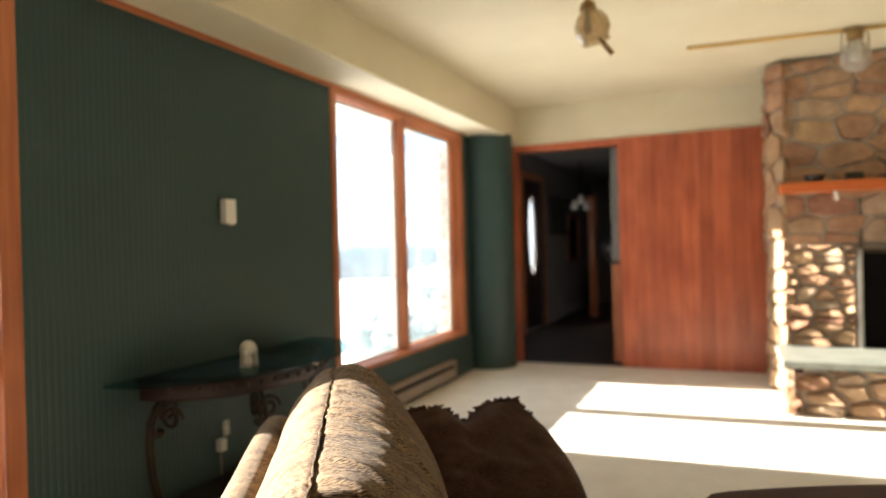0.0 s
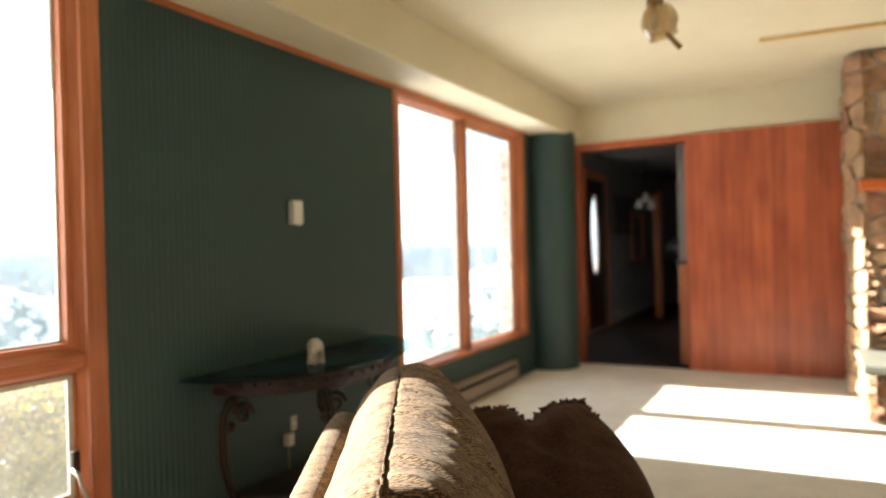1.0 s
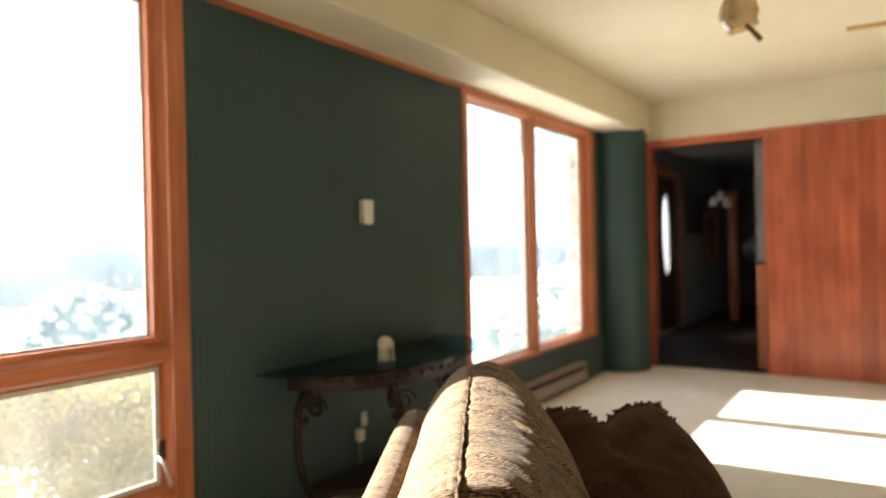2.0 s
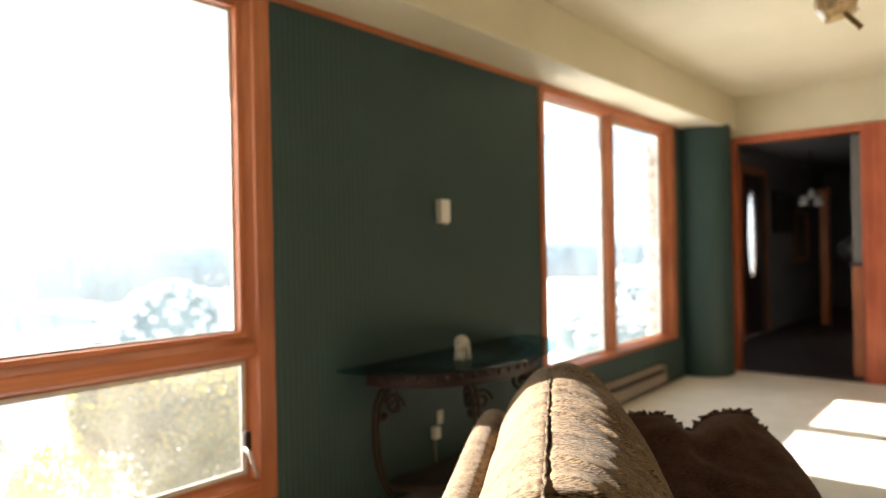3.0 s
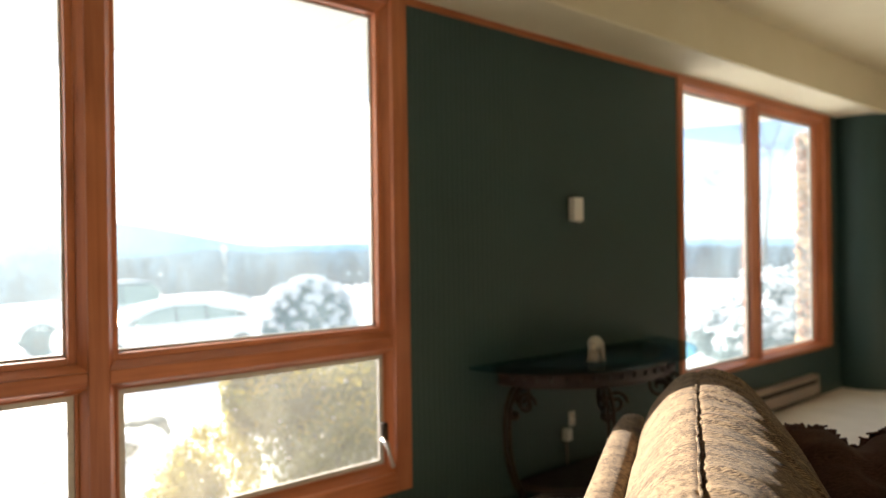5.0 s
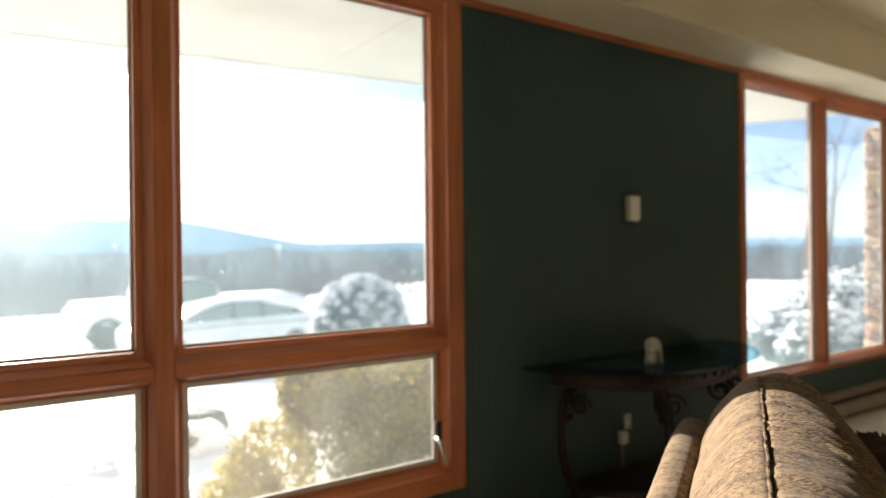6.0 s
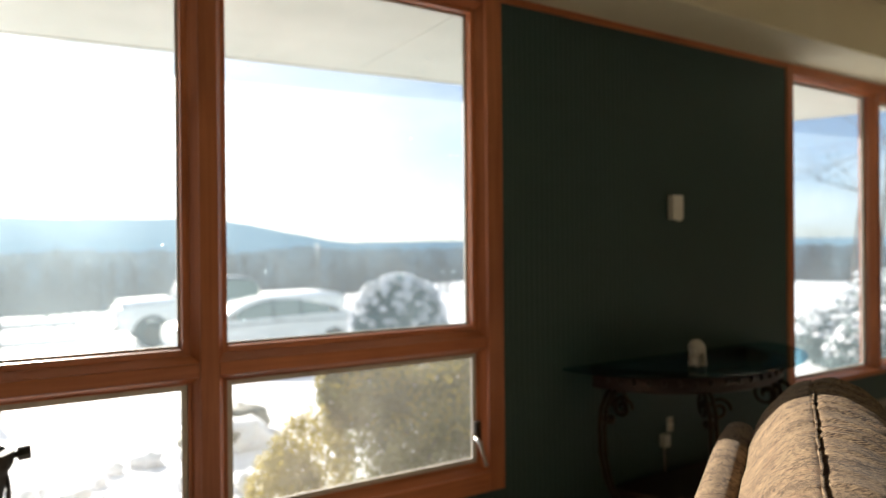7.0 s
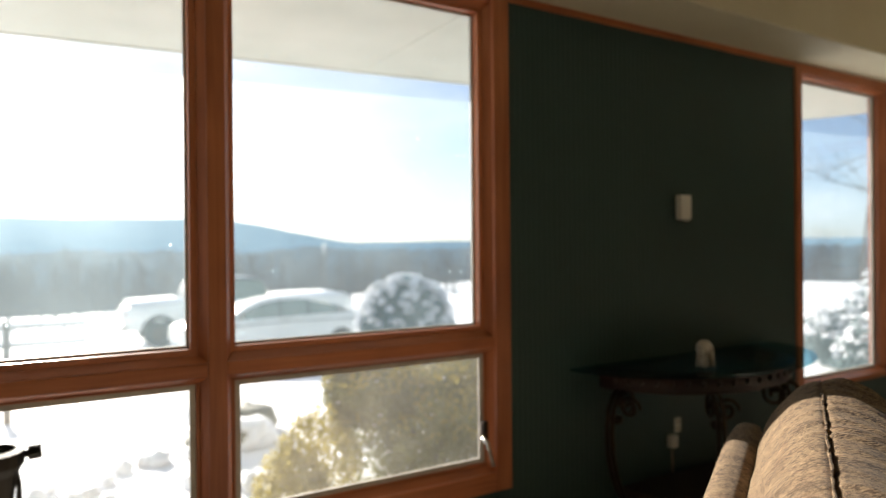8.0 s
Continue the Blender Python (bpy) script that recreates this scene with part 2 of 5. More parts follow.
CARPAINT = surface("white_car_paint", (0.74, 0.74, 0.69), (0.80, 0.80, 0.76), 0.25, (1, 1, 1), relief=0.0)
DARKPAINT = surface("dark_car_paint", (0.035, 0.045, 0.055), (0.05, 0.06, 0.07), 0.25, (1, 1, 1), relief=0.0)
CARGLASS = surface("car_glass", (0.13, 0.18, 0.16), (0.18, 0.23, 0.21), 0.08, (1, 1, 1), relief=0.0)
RUBBER = surface("tyre_rubber", (0.012, 0.012, 0.012), (0.025, 0.025, 0.025), 0.8)
LIGHTRED = surface("red_lens", (0.40, 0.03, 0.03), (0.50, 0.05, 0.04), 0.2)
PANE = clear_glass("window_glass", dirt=0.036)
LOWPANE = clear_glass("dusty_window_glass", dirt=0.034, veil_tint=(0.90, 0.87, 0.78))
CLEANPANE = clear_glass("cleaner_window_glass", dirt=0.030)
TABLEGLASS = clear_glass("green_table_glass", (0.42, 0.66, 0.72), 0.05)
SHADEGLASS = surface("cut_glass_shade", (0.93, 0.92, 0.88), (0.98, 0.97, 0.94), 0.03, (30, 30, 30), relief=0.0)
SHADEGLASS.node_tree.nodes["Principled BSDF"].inputs["Transmission Weight"].default_value = 0.9
AMBERGLASS = surface("amber_glass_shade", (0.72, 0.56, 0.34), (0.90, 0.76, 0.52), 0.16, (30, 30, 30), relief=0.1)
AMBERGLASS.node_tree.nodes["Principled BSDF"].inputs["Transmission Weight"].default_value = 0.8
FROST = surface("bevelled_door_glass", (0.8, 0.82, 0.84), (0.9, 0.92, 0.94), 0.25, (30, 30, 30), relief=0.4)
FROST.node_tree.nodes["Principled BSDF"].inputs["Transmission Weight"].default_value = 0.95
# blue colour and faint glow paint the air haze over the far hills
HAZERIDGE = glow("haze_blue_hills", (0.115, 0.21, 0.28), 0.26)
# woods in streaky blue-grey; the blue and the emission paint in distance haze
HAZEWOODS, ft, fp = nodes_of("haze_blue_woods")
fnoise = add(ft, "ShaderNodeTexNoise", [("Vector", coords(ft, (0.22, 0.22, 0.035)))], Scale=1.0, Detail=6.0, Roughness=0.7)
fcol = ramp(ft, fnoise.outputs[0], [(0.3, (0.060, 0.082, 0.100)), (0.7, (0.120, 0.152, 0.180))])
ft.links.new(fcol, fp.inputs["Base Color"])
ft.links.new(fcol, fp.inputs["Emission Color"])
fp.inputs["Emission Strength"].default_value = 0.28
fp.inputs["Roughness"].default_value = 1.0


# ---- building helpers
def box(bm, x0, x1, y0, y1, z0, z1, bevel=0.0):
    m = Matrix.Translation(((x0 + x1) / 2, (y0 + y1) / 2, (z0 + z1) / 2)) @ Matrix.Diagonal((abs(x1 - x0), abs(y1 - y0), abs(z1 - z0), 1))
    v = bmesh.ops.create_cube(bm, size=1, matrix=m)["verts"]
    if bevel:
        e = list({q for w in v for q in w.link_edges})
        bmesh.ops.bevel(bm, geom=e, offset=bevel, segments=2, profile=0.6, affect="EDGES")
    return bm


def tube(bm, pts, radii, seg=8, cap=True):
    """A round bar along points; radii: one number or one a point."""
    pts = [Vector(p) for p in pts]
    if not hasattr(radii, "__len__"):
        radii = [radii] * len(pts)
    rings = []
    side = None
    for i, p in enumerate(pts):
        d = (pts[min(i + 1, len(pts) - 1)] - pts[max(i - 1, 0)]).normalized()
        if side is None:
            side = d.orthogonal().normalized()
        side = (side - d * side.dot(d)).normalized()
        up = d.cross(side)
        rings.append([bm.verts.new(p + (side * math.cos(a) + up * math.sin(a)) * radii[i]) for a in (2 * math.pi * k / seg for k in range(seg))])
    for a, b in zip(rings, rings[1:]):
        for k in range(seg):
            bm.faces.new((a[k], a[(k + 1) % seg], b[(k + 1) % seg], b[k]))
    if cap:
        bm.faces.new(rings[0][::-1]), bm.faces.new(rings[-1])
    return bm


def lathe(bm, centre, profile, seg=32, lobes=0, depth=0.0):
    """A turned body: profile of (radius, height)."""
    rings = []
    for r, z in profile:
        rings.append([bm.verts.new((centre[0] + r * (1 + depth * math.cos(lobes * a)) * math.cos(a), centre[1] + r * (1 + depth * math.cos(lobes * a)) * math.sin(a), centre[2] + z))
                      for a in (2 * math.pi * k / seg for k in range(seg))])
    for a, b in zip(rings, rings[1:]):
        for k in range(seg):
            bm.faces.new((a[k], a[(k + 1) % seg], b[(k + 1) % seg], b[k]))
    bm.faces.new(rings[0][::-1]), bm.faces.new(rings[-1])
    return bm


def grid(bm, rows, close=False):
    """Faces over rows of points."""
    vs = [[bm.verts.new(p) for p in row] for row in rows]
    n = len(vs[0])
    for a, b in zip(vs, vs[1:]):
        for k in range(n if close else n - 1):
            bm.faces.new((a[k], a[(k + 1) % n], b[(k + 1) % n], b[k]))
    return vs


def thing(name, base, label, category, group="", kind=""):
    ob = new(name)
    ob.location = base
    ob.empty_display_size = 0.1
    return tagged(ob, label, category, group, kind)


def world_place(ob):
    p = Vector((0, 0, 0))
    while ob:
        p = p + ob.location
        ob = ob.parent
    return p


def part(name, bm, material, parent=None, label="", smooth=False, base=(0, 0, 0)):
    """One mesh object, drawn in world metres, under a thing or a part."""
    origin = world_place(parent) if parent else Vector(base)
    bmesh.ops.recalc_face_normals(bm, faces=bm.faces)
    bmesh.ops.translate(bm, verts=bm.verts, vec=-origin)
    me = bpy.data.meshes.new(name)
    bm.to_mesh(me)
    bm.free()
    me.materials.append(material)
    if smooth:
        me.shade_smooth()
    ob = new(name, me)
    if parent:
        ob.parent = parent
    else:
        ob.location = origin
    return tagged(ob, label)


def B(*a, bevel=0.0):
    return box(bmesh.new(), *a, bevel=bevel)


def structure(name, bm, material, label, category, base=(0, 0, 0)):
    return tagged(part(name, bm, material, None, label, base=base), label, category, "", "structure")


# ---- the room: window wall at x = 0, redwood wall at y = 6.31, fireplace beside it
CEIL, DROP, FAR = 2.447, 2.146, 6.31
W1 = (-0.62, 1.571, 0.205, 2.146)
W2 = (3.507, 5.670, 0.345, 2.146)
OPEN = (0.31, 1.30, 2.02)

bm = bmesh.new()
box(bm, -0.22, 6.2, -3.0, FAR, -0.12, 0)
structure("floor", bm, CARPET, "cream cut-pile carpet over the whole living room", "carpet")
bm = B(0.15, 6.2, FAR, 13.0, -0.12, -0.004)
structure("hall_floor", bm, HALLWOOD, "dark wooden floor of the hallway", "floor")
bm = B(-0.22, 6.2, -3.0, FAR, CEIL, CEIL + 0.1)
structure("ceiling", bm, CREAM, "smooth cream painted plaster ceiling", "ceiling")
bm = B(0.0, 0.326, -3.0, FAR, DROP, CEIL + 0.001, bevel=0.012)
structure("ceiling_soffit", bm, CREAM, "boxed cream plaster soffit above the window wall", "ceiling")
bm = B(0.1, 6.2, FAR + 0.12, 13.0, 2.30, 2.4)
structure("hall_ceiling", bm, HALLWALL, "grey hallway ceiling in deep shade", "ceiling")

bm = bmesh.new()
for a in ((-3.0, W1[0], 0, CEIL), (W1[1], W2[0], 0, CEIL), (W2[1], FAR, 0, CEIL), (W1[0], W1[1], 0, W1[2]), (W1[0], W1[1], W1[3], CEIL), (W2[0], W2[1], 0, W2[2]), (W2[0], W2[1], W2[3], CEIL)):
    box(bm, -0.10, 0, a[0], a[1], a[2] - (0.12 if a[2] == 0 else 0), a[3])
wall_west = structure("wall_west", bm, GREEN, "dark green painted window wall", "wall")


def reeded(y0, y1, z0, z1, name):
    """Upright grooved panelling, proud of the wall."""
    bm = bmesh.new()
    pitch = 0.0275
    prof = []
    n = round((y1 - y0) / pitch)
    for i in range(n):
        a = y0 + (y1 - y0) * i / n
        w = (y1 - y0) / n
        for f, x in ((0.0, 0.0098), (0.08, 0.0098), (0.20, 0.0116), (0.55, 0.012), (0.88, 0.0116)):
            prof.append((x, a + f * w))
    prof.append((0.0103, y1))
    grid(bm, [[(x, y, z0) for x, y in prof], [(x, y, z1) for x, y in prof]])
    return part(name, bm, GREEN, wall_west)


reeded(W1[1] + 0.001, W2[0] - 0.001, 0, 2.116, "panelling")
reeded(W1[0], W1[1], 0, W1[2] - 0.002, "panelling")
reeded(W2[0], 5.86, 0, W2[2] - 0.002, "panelling")
trim = thing("trim", (0, 2.5, 2.12), "orange cedar strip along the panelling top", "trim", "", "structure")
part("strip", B(0.0, 0.018, W1[1], W2[0], 2.116, DROP, bevel=0.003), CEDAR_Y, trim)
part("base_strip", B(0.0125, 0.024, W1[1], 5.83, 0, 0.045, bevel=0.003), GREEN, trim, "green skirting strip")

bm = lathe(bmesh.new(), (0.09, 6.07, 0), [(0.255, 0.0), (0.255, 2.165)], 64)
ob = structure("column", bm, GREEN, "round dark green painted column in the room corner", "column")
ob.data.shade_smooth()
ob.modifiers.new("edge", "EDGE_SPLIT")

# far wall: header over the opening, studs behind the boards
bm = bmesh.new()
box(bm, -0.2, OPEN[0], FAR, FAR + 0.12, -0.12, CEIL)
box(bm, OPEN[0], OPEN[1], FAR, FAR + 0.12, OPEN[2], CEIL)
box(bm, OPEN[1], 6.2, FAR, FAR + 0.12, -0.12, CEIL)
wall_north = structure("wall_north", bm, CREAM, "cream plaster wall over cedar boarding and a doorway", "wall")
xs = [1.30, 1.44, 1.565, 1.70, 1.825, 1.965, 2.09, 2.225, 2.36, 2.56]
for i, (a, b) in enumerate(zip(xs, xs[1:])):
    part("board", B(a + 0.0003, b - 0.0003, FAR - 0.02 - 0.0008 * (i % 2), FAR, 0.0, 2.085, bevel=0.0012), REDWOOD, wall_north, "upright reddish cedar board" if i == 0 else "")
door_trim = thing("door_frame", (0.8, FAR, 0), "cedar casing round the open hallway doorway", "door frame", "", "structure")
part("jamb", B(OPEN[0] - 0.035, OPEN[0] + 0.008, FAR - 0.015, FAR + 0.13, 0, 2.085, bevel=0.004), REDWOOD, door_trim)
part("jamb", B(OPEN[1] - 0.02, OPEN[1], FAR - 0.015, FAR + 0.13, 0, OPEN[2], bevel=0.003), REDWOOD, door_trim)
part("head", B(OPEN[0] + 0.009, OPEN[1] - 0.001, FAR - 0.016, FAR + 0.13, OPEN[2], 2.085, bevel=0.004), REDWOOD, door_trim)
part("threshold", B(OPEN[0], OPEN[1], FAR - 0.01, FAR + 0.12, 0.0, 0.008, bevel=0.002), HALLWOOD, door_trim)

# plain walls that close the room
structure("wall_east", B(6.2, 6.32, -3.0, FAR, -0.12, CEIL), CREAM, "plain cream plaster wall", "wall")
structure("wall_south", B(-0.2, 6.2, -3.12, -3.0, -0.12, CEIL), CREAM, "plain cream plaster wall", "wall")
structure("roof", B(-0.2, 6.4, -3.2, 13.2, CEIL + 0.11, CEIL + 0.3), OUTSOFFIT, "flat roof deck over the house", "roof")


# ---- windows of the window wall
def ring(name, parent, y0, y1, z0, z1, width, x0, x1, mats, bevel=0.004):
    """A mitred-looking frame of four bars between two depths."""
    part(name, B(x0, x1, y0, y0 + width, z0, z1, bevel=bevel), mats[0], parent)
    part(name, B(x0, x1, y1 - width, y1, z0, z1, bevel=bevel), mats[0], parent)
    part(name, B(x0, x1, y0 + width + 0.0004, y1 - width - 0.0004, z0, z0 + width, bevel=bevel), mats[1], parent)
    part(name, B(x0, x1, y0 + width + 0.0004, y1 - width - 0.0004, z1 - width, z1, bevel=bevel), mats[1], parent)


def bevel_ring(name, parent, o, i, xo, xi, mat):
    """Four sloped faces from an outer rectangle at depth xo to an inner one at depth xi, with thickness."""
    for k in range(4):
        bm = bmesh.new()
        co = [(o[0], o[2]), (o[1], o[2]), (o[1], o[3]), (o[0], o[3])]
        ci = [(i[0], i[2]), (i[1], i[2]), (i[1], i[3]), (i[0], i[3])]
        a, b, c, d = co[k], co[(k + 1) % 4], ci[(k + 1) % 4], ci[k]
        front = [bm.verts.new((xo, *a)), bm.verts.new((xo, *b)), bm.verts.new((xi, *c)), bm.verts.new((xi, *d))]
        back = [bm.verts.new((xi - 0.012, *a)), bm.verts.new((xi - 0.012, *b)), bm.verts.new((xi - 0.012, *c)), bm.verts.new((xi - 0.012, *d))]
        bm.faces.new(front), bm.faces.new(back[::-1])
        for q in range(4):
            bm.faces.new((front[q], back[q], back[(q + 1) % 4], front[(q + 1) % 4]))
        part(name, bm, mat[0] if k in (1, 3) else mat[1], parent)


CZ = (CEDAR_Z, CEDAR_Y)


def light(parent, face, glass, gx, rim, pane=PANE):
    """One light of a window: sloped cedar stop, sash, pale rim, pane. face: opening in the frame; glass: sight line."""
    y0, y1, z0, z1 = face
    a, b, c, d = glass
    s = 0.45
    mid = (y0 + (a - y0) * s, y1 + (b - y1) * s, z0 + (c - z0) * s, z1 + (d - z1) * s)
    bevel_ring("stop", parent, face, mid, 0.004, -0.022, CZ)
    front = -0.024 if gx < -0.04 else gx + 0.012
    e = (a - rim, b + rim, c - rim, d + rim)
    for p0, p1 in ((mid[0], e[0]), (e[1], mid[1])):
        if p1 - p0 > 0.0004:
            part("sash", B(gx - 0.012, front, p0, p1, mid[2], mid[3], bevel=min(0.0015, (p1 - p0) / 4)), CEDAR_Z, parent)
    for p0, p1 in ((mid[2], e[2]), (e[3], mid[3])):
        if p1 - p0 > 0.0004:
            part("sash", B(gx - 0.012, front, max(mid[0], e[0]) + 0.0004, min(mid[1], e[1]) - 0.0004, p0, p1, bevel=min(0.0015, (p1 - p0) / 4)), CEDAR_Y, parent)
    ring("rim", parent, *e, rim, gx - 0.006, gx + 0.006, (RIM, RIM), 0.001)
    p = part("pane", B(gx - 0.004, gx + 0.0005, a - 0.004, b + 0.004, c - 0.004, d + 0.004), pane, parent)
    p.visible_shadow = False


def window(name, span, cuts_y, rails, lights, label, sill):
    y0, y1, z0, z1 = span
    w = thing(name, (0, (y0 + y1) / 2, z0), label, "window", "", "structure")
    # outer casing
    part("casing", B(-0.095, 0.02, y0, y0 + cuts_y[0], z0, z1, bevel=0.005), CEDAR_Z, w)
    part("casing", B(-0.095, 0.02, y1 - cuts_y[1], y1, z0, z1, bevel=0.005), CEDAR_Z, w)
    part("head", B(-0.095, 0.019, y0 + cuts_y[0], y1 - cuts_y[1], z1 - rails[1], z1, bevel=0.005), CEDAR_Y, w)
    part("sill", B(-0.095, 0.02 + sill, y0 + cuts_y[0], y1 - cuts_y[1], z0, z0 + rails[0], bevel=0.005), CEDAR_Y, w)
    return w


w1 = window("window_1", W1, (0.075, 0.075), (0.075, 0.035), (), "cedar picture window with two small opening lights below", 0.0)
part("mullion", B(-0.095, 0.010, 0.425, 0.482, W1[2] + 0.075, W1[3] - 0.035, bevel=0.005), CEDAR_Z, w1)
for a, b in ((-0.545, 0.4245), (0.4825, 1.496)):
    part("transom", B(-0.095, 0.008, a, b, 0.762, 0.805, bevel=0.005), CEDAR_Y, w1)
    light(w1, (a, b, 0.806, 2.105), (a + 0.040, b - 0.053, 0.856, 2.058), -0.065, 0.008)
    light(w1, (a, b, 0.281, 0.761), (a + 0.046, b - 0.050, 0.332, 0.722), -0.030, 0.018, LOWPANE)
crank = part("crank", B(0.002, 0.022, 1.430, 1.456, 0.405, 0.485, bevel=0.006), IRON, w1, "bronze window crank with steel lever")
part("lever", tube(bmesh.new(), [(0.02, 1.428, 0.425), (0.05, 1.43, 0.412), (0.055, 1.437, 0.375), (0.050, 1.452, 0.338), (0.052, 1.456, 0.320)], [0.007, 0.008, 0.006, 0.006, 0.008]), METAL, crank, smooth=True)

w2 = window("window_2", W2, (0.062, 0.115), (0.032, 0.055), (), "tall two-pane cedar window overlooking the snow", 0.012)
part("mullion", B(-0.095, 0.012, 4.475, 4.525, W2[2] + 0.032, W2[3] - 0.055, bevel=0.006), CEDAR_Z, w2)
light(w2, (3.570, 4.474, 0.378, 2.085), (3.600, 4.432, 0.402, 2.062), -0.055, 0.022, CLEANPANE)
light(w2, (4.526, 5.554, 0.378, 2.085), (4.600, 5.452, 0.412, 2.040), -0.055, 0.022, CLEANPANE)

# ---- hallway behind the doorway
HX = -0.20
DOOR = (8.29, 9.22, 1.98)
bm = bmesh.new()
box(bm, HX - 0.14, HX, FAR + 0.12, DOOR[0], -0.12, CEIL)
box(bm, HX - 0.14, HX, DOOR[1], 13.0, -0.12, CEIL)
box(bm, HX - 0.14, HX, DOOR[0], DOOR[1], DOOR[2], CEIL)
box(bm, HX - 0.14, 6.2, 13.0, 13.12, -0.12, CEIL)
box(bm, 1.16, 6.2, 7.0, 7.1, -0.12, CEIL)
box(bm, 2.4, 2.5, 7.1, 13.0, -0.12, CEIL)
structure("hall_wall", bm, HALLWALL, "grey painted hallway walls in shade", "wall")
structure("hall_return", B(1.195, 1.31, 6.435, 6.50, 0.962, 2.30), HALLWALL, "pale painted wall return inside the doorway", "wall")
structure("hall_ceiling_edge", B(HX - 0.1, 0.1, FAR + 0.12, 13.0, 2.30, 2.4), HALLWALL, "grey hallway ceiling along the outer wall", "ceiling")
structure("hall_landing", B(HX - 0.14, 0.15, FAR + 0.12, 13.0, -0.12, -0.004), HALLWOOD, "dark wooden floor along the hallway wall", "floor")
front = thing("front_door", (HX - 0.05, (DOOR[0] + DOOR[1]) / 2, 0), "dark wooden front door with a tall oval glass, shut", "door")
bm = bmesh.new()
cy, cz, ry, rz = 8.755, 1.255, 0.17, 0.53
n = 48
outer, inner = [], []
for k in range(n):
    a = 2 * math.pi * k / n
    c, s = math.cos(a), math.sin(a)
    f = 1 / max(abs(c) / (DOOR[1] - cy - 0.012), (abs(s) / (DOOR[2] - cz - 0.012) if s > 0 else abs(s) / (cz - 0.01)))
    outer.append((cy + c * f, cz + s * f))
    inner.append((cy + c * ry, cz + s * rz))
loops = [[bm.verts.new((x, y, z)) for y, z in pts] for x, pts in ((HX - 0.03, outer), (HX - 0.03, inner), (HX - 0.075, inner), (HX - 0.075, outer))]
for i in range(4):
    a, b = loops[i], loops[(i + 1) % 4]
    for k in range(n):
        bm.faces.new((a[k], a[(k + 1) % n], b[(k + 1) % n], b[k]))
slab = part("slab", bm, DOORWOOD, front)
bm = bmesh.new()
rows = [[(HX - 0.05 + 0.006 * (1 - r * r), cy + math.cos(2 * math.pi * k / n) * (ry - 0.004) * r, cz + math.sin(2 * math.pi * k / n) * (rz - 0.004) * r) for k in range(n)] for r in (1.0, 0.8, 0.5, 0.1)]
vs = grid(bm, rows, True)
bm.faces.new(vs[-1])
oval = part("oval_glass", bm, FROST, front, "bevelled oval glass bright with daylight")
oval.visible_shadow = False
ring("stile", front, DOOR[0] + 0.002, DOOR[1] - 0.002, 0.004, DOOR[2] - 0.002, 0.07, HX - 0.072, HX - 0.033, (DOORWOOD, DOORWOOD), 0.002)
part("moulding", tube(bmesh.new(), [(HX - 0.027, cy + math.cos(2 * math.pi * k / n) * (ry + 0.012), cz + math.sin(2 * math.pi * k / n) * (rz + 0.012)) for k in range(n + 1)], 0.012, 6), DOORWOOD, front)
part("knob", lathe(bmesh.new(), (HX + 0.0, 9.13, 0.96), [(0.012, -0.01), (0.026, 0.0), (0.026, 0.03), (0.01, 0.04)], 14), BRASS, front)
fr = thing("front_door_frame", (HX, 8.75, 0), "cedar casing round the dark front door", "door frame", "", "structure")
part("jamb", B(HX - 0.13, HX + 0.018, DOOR[0] - 0.09, DOOR[0], 0, DOOR[2] + 0.09, bevel=0.004), CEDAR_Z, fr)
part("jamb", B(HX - 0.13, HX + 0.018, DOOR[1], DOOR[1] + 0.09, 0, DOOR[2] + 0.09, bevel=0.004), CEDAR_Z, fr)
part("head", B(HX - 0.13, HX + 0.018, DOOR[0] + 0.001, DOOR[1] - 0.001, DOOR[2], DOOR[2] + 0.09, bevel=0.004), CEDAR_Y, fr)
base = thing("baseboard", (HX, 10, 0), "pale painted baseboard along the hallway", "baseboard", "", "structure")
part("board", B(HX, HX + 0.015, DOOR[1] + 0.092, 12.9, 0, 0.12, bevel=0.003), HALLWALL, base)
part("board", B(HX, HX + 0.015, FAR + 0.13, DOOR[0] - 0.092, 0, 0.12, bevel=0.003), HALLWALL, base)

pic = thing("framed_picture", (HX + 0.02, 10.2, 1.27), "dark framed picture hanging on the hallway wall", "picture")
ring("frame", pic, 9.6, 10.75, 1.27, 1.82, 0.05, HX + 0.001, HX + 0.035, (DOORWOOD, DOORWOOD))
part("canvas", B(HX + 0.002, HX + 0.016, 9.651, 10.699, 1.321, 1.769), PICTURE, pic)

post = thing("newel_post", (0.26, 10.45, 0), "tall square wooden post at the hallway's end", "post")
part("shaft", B(0.20, 0.31, 10.40, 10.51, 0, 1.80, bevel=0.008), CEDAR_Z, post)
part("cap", B(0.185, 0.325, 10.385, 10.525, 1.80, 1.86, bevel=0.012), CEDAR_Z, post)
mirror = thing("hall_mirror", (HX, 11.1, 0.85), "dark hall mirror in a narrow reddish wooden frame", "mirror")
ring("frame", mirror, 10.68, 11.50, 0.85, 1.60, 0.06, HX + 0.001, HX + 0.04, (CEDAR_Z, CEDAR_Y))
part("glass", B(HX + 0.002, HX + 0.014, 10.741, 11.439, 0.911, 1.539), PICTURE, mirror)

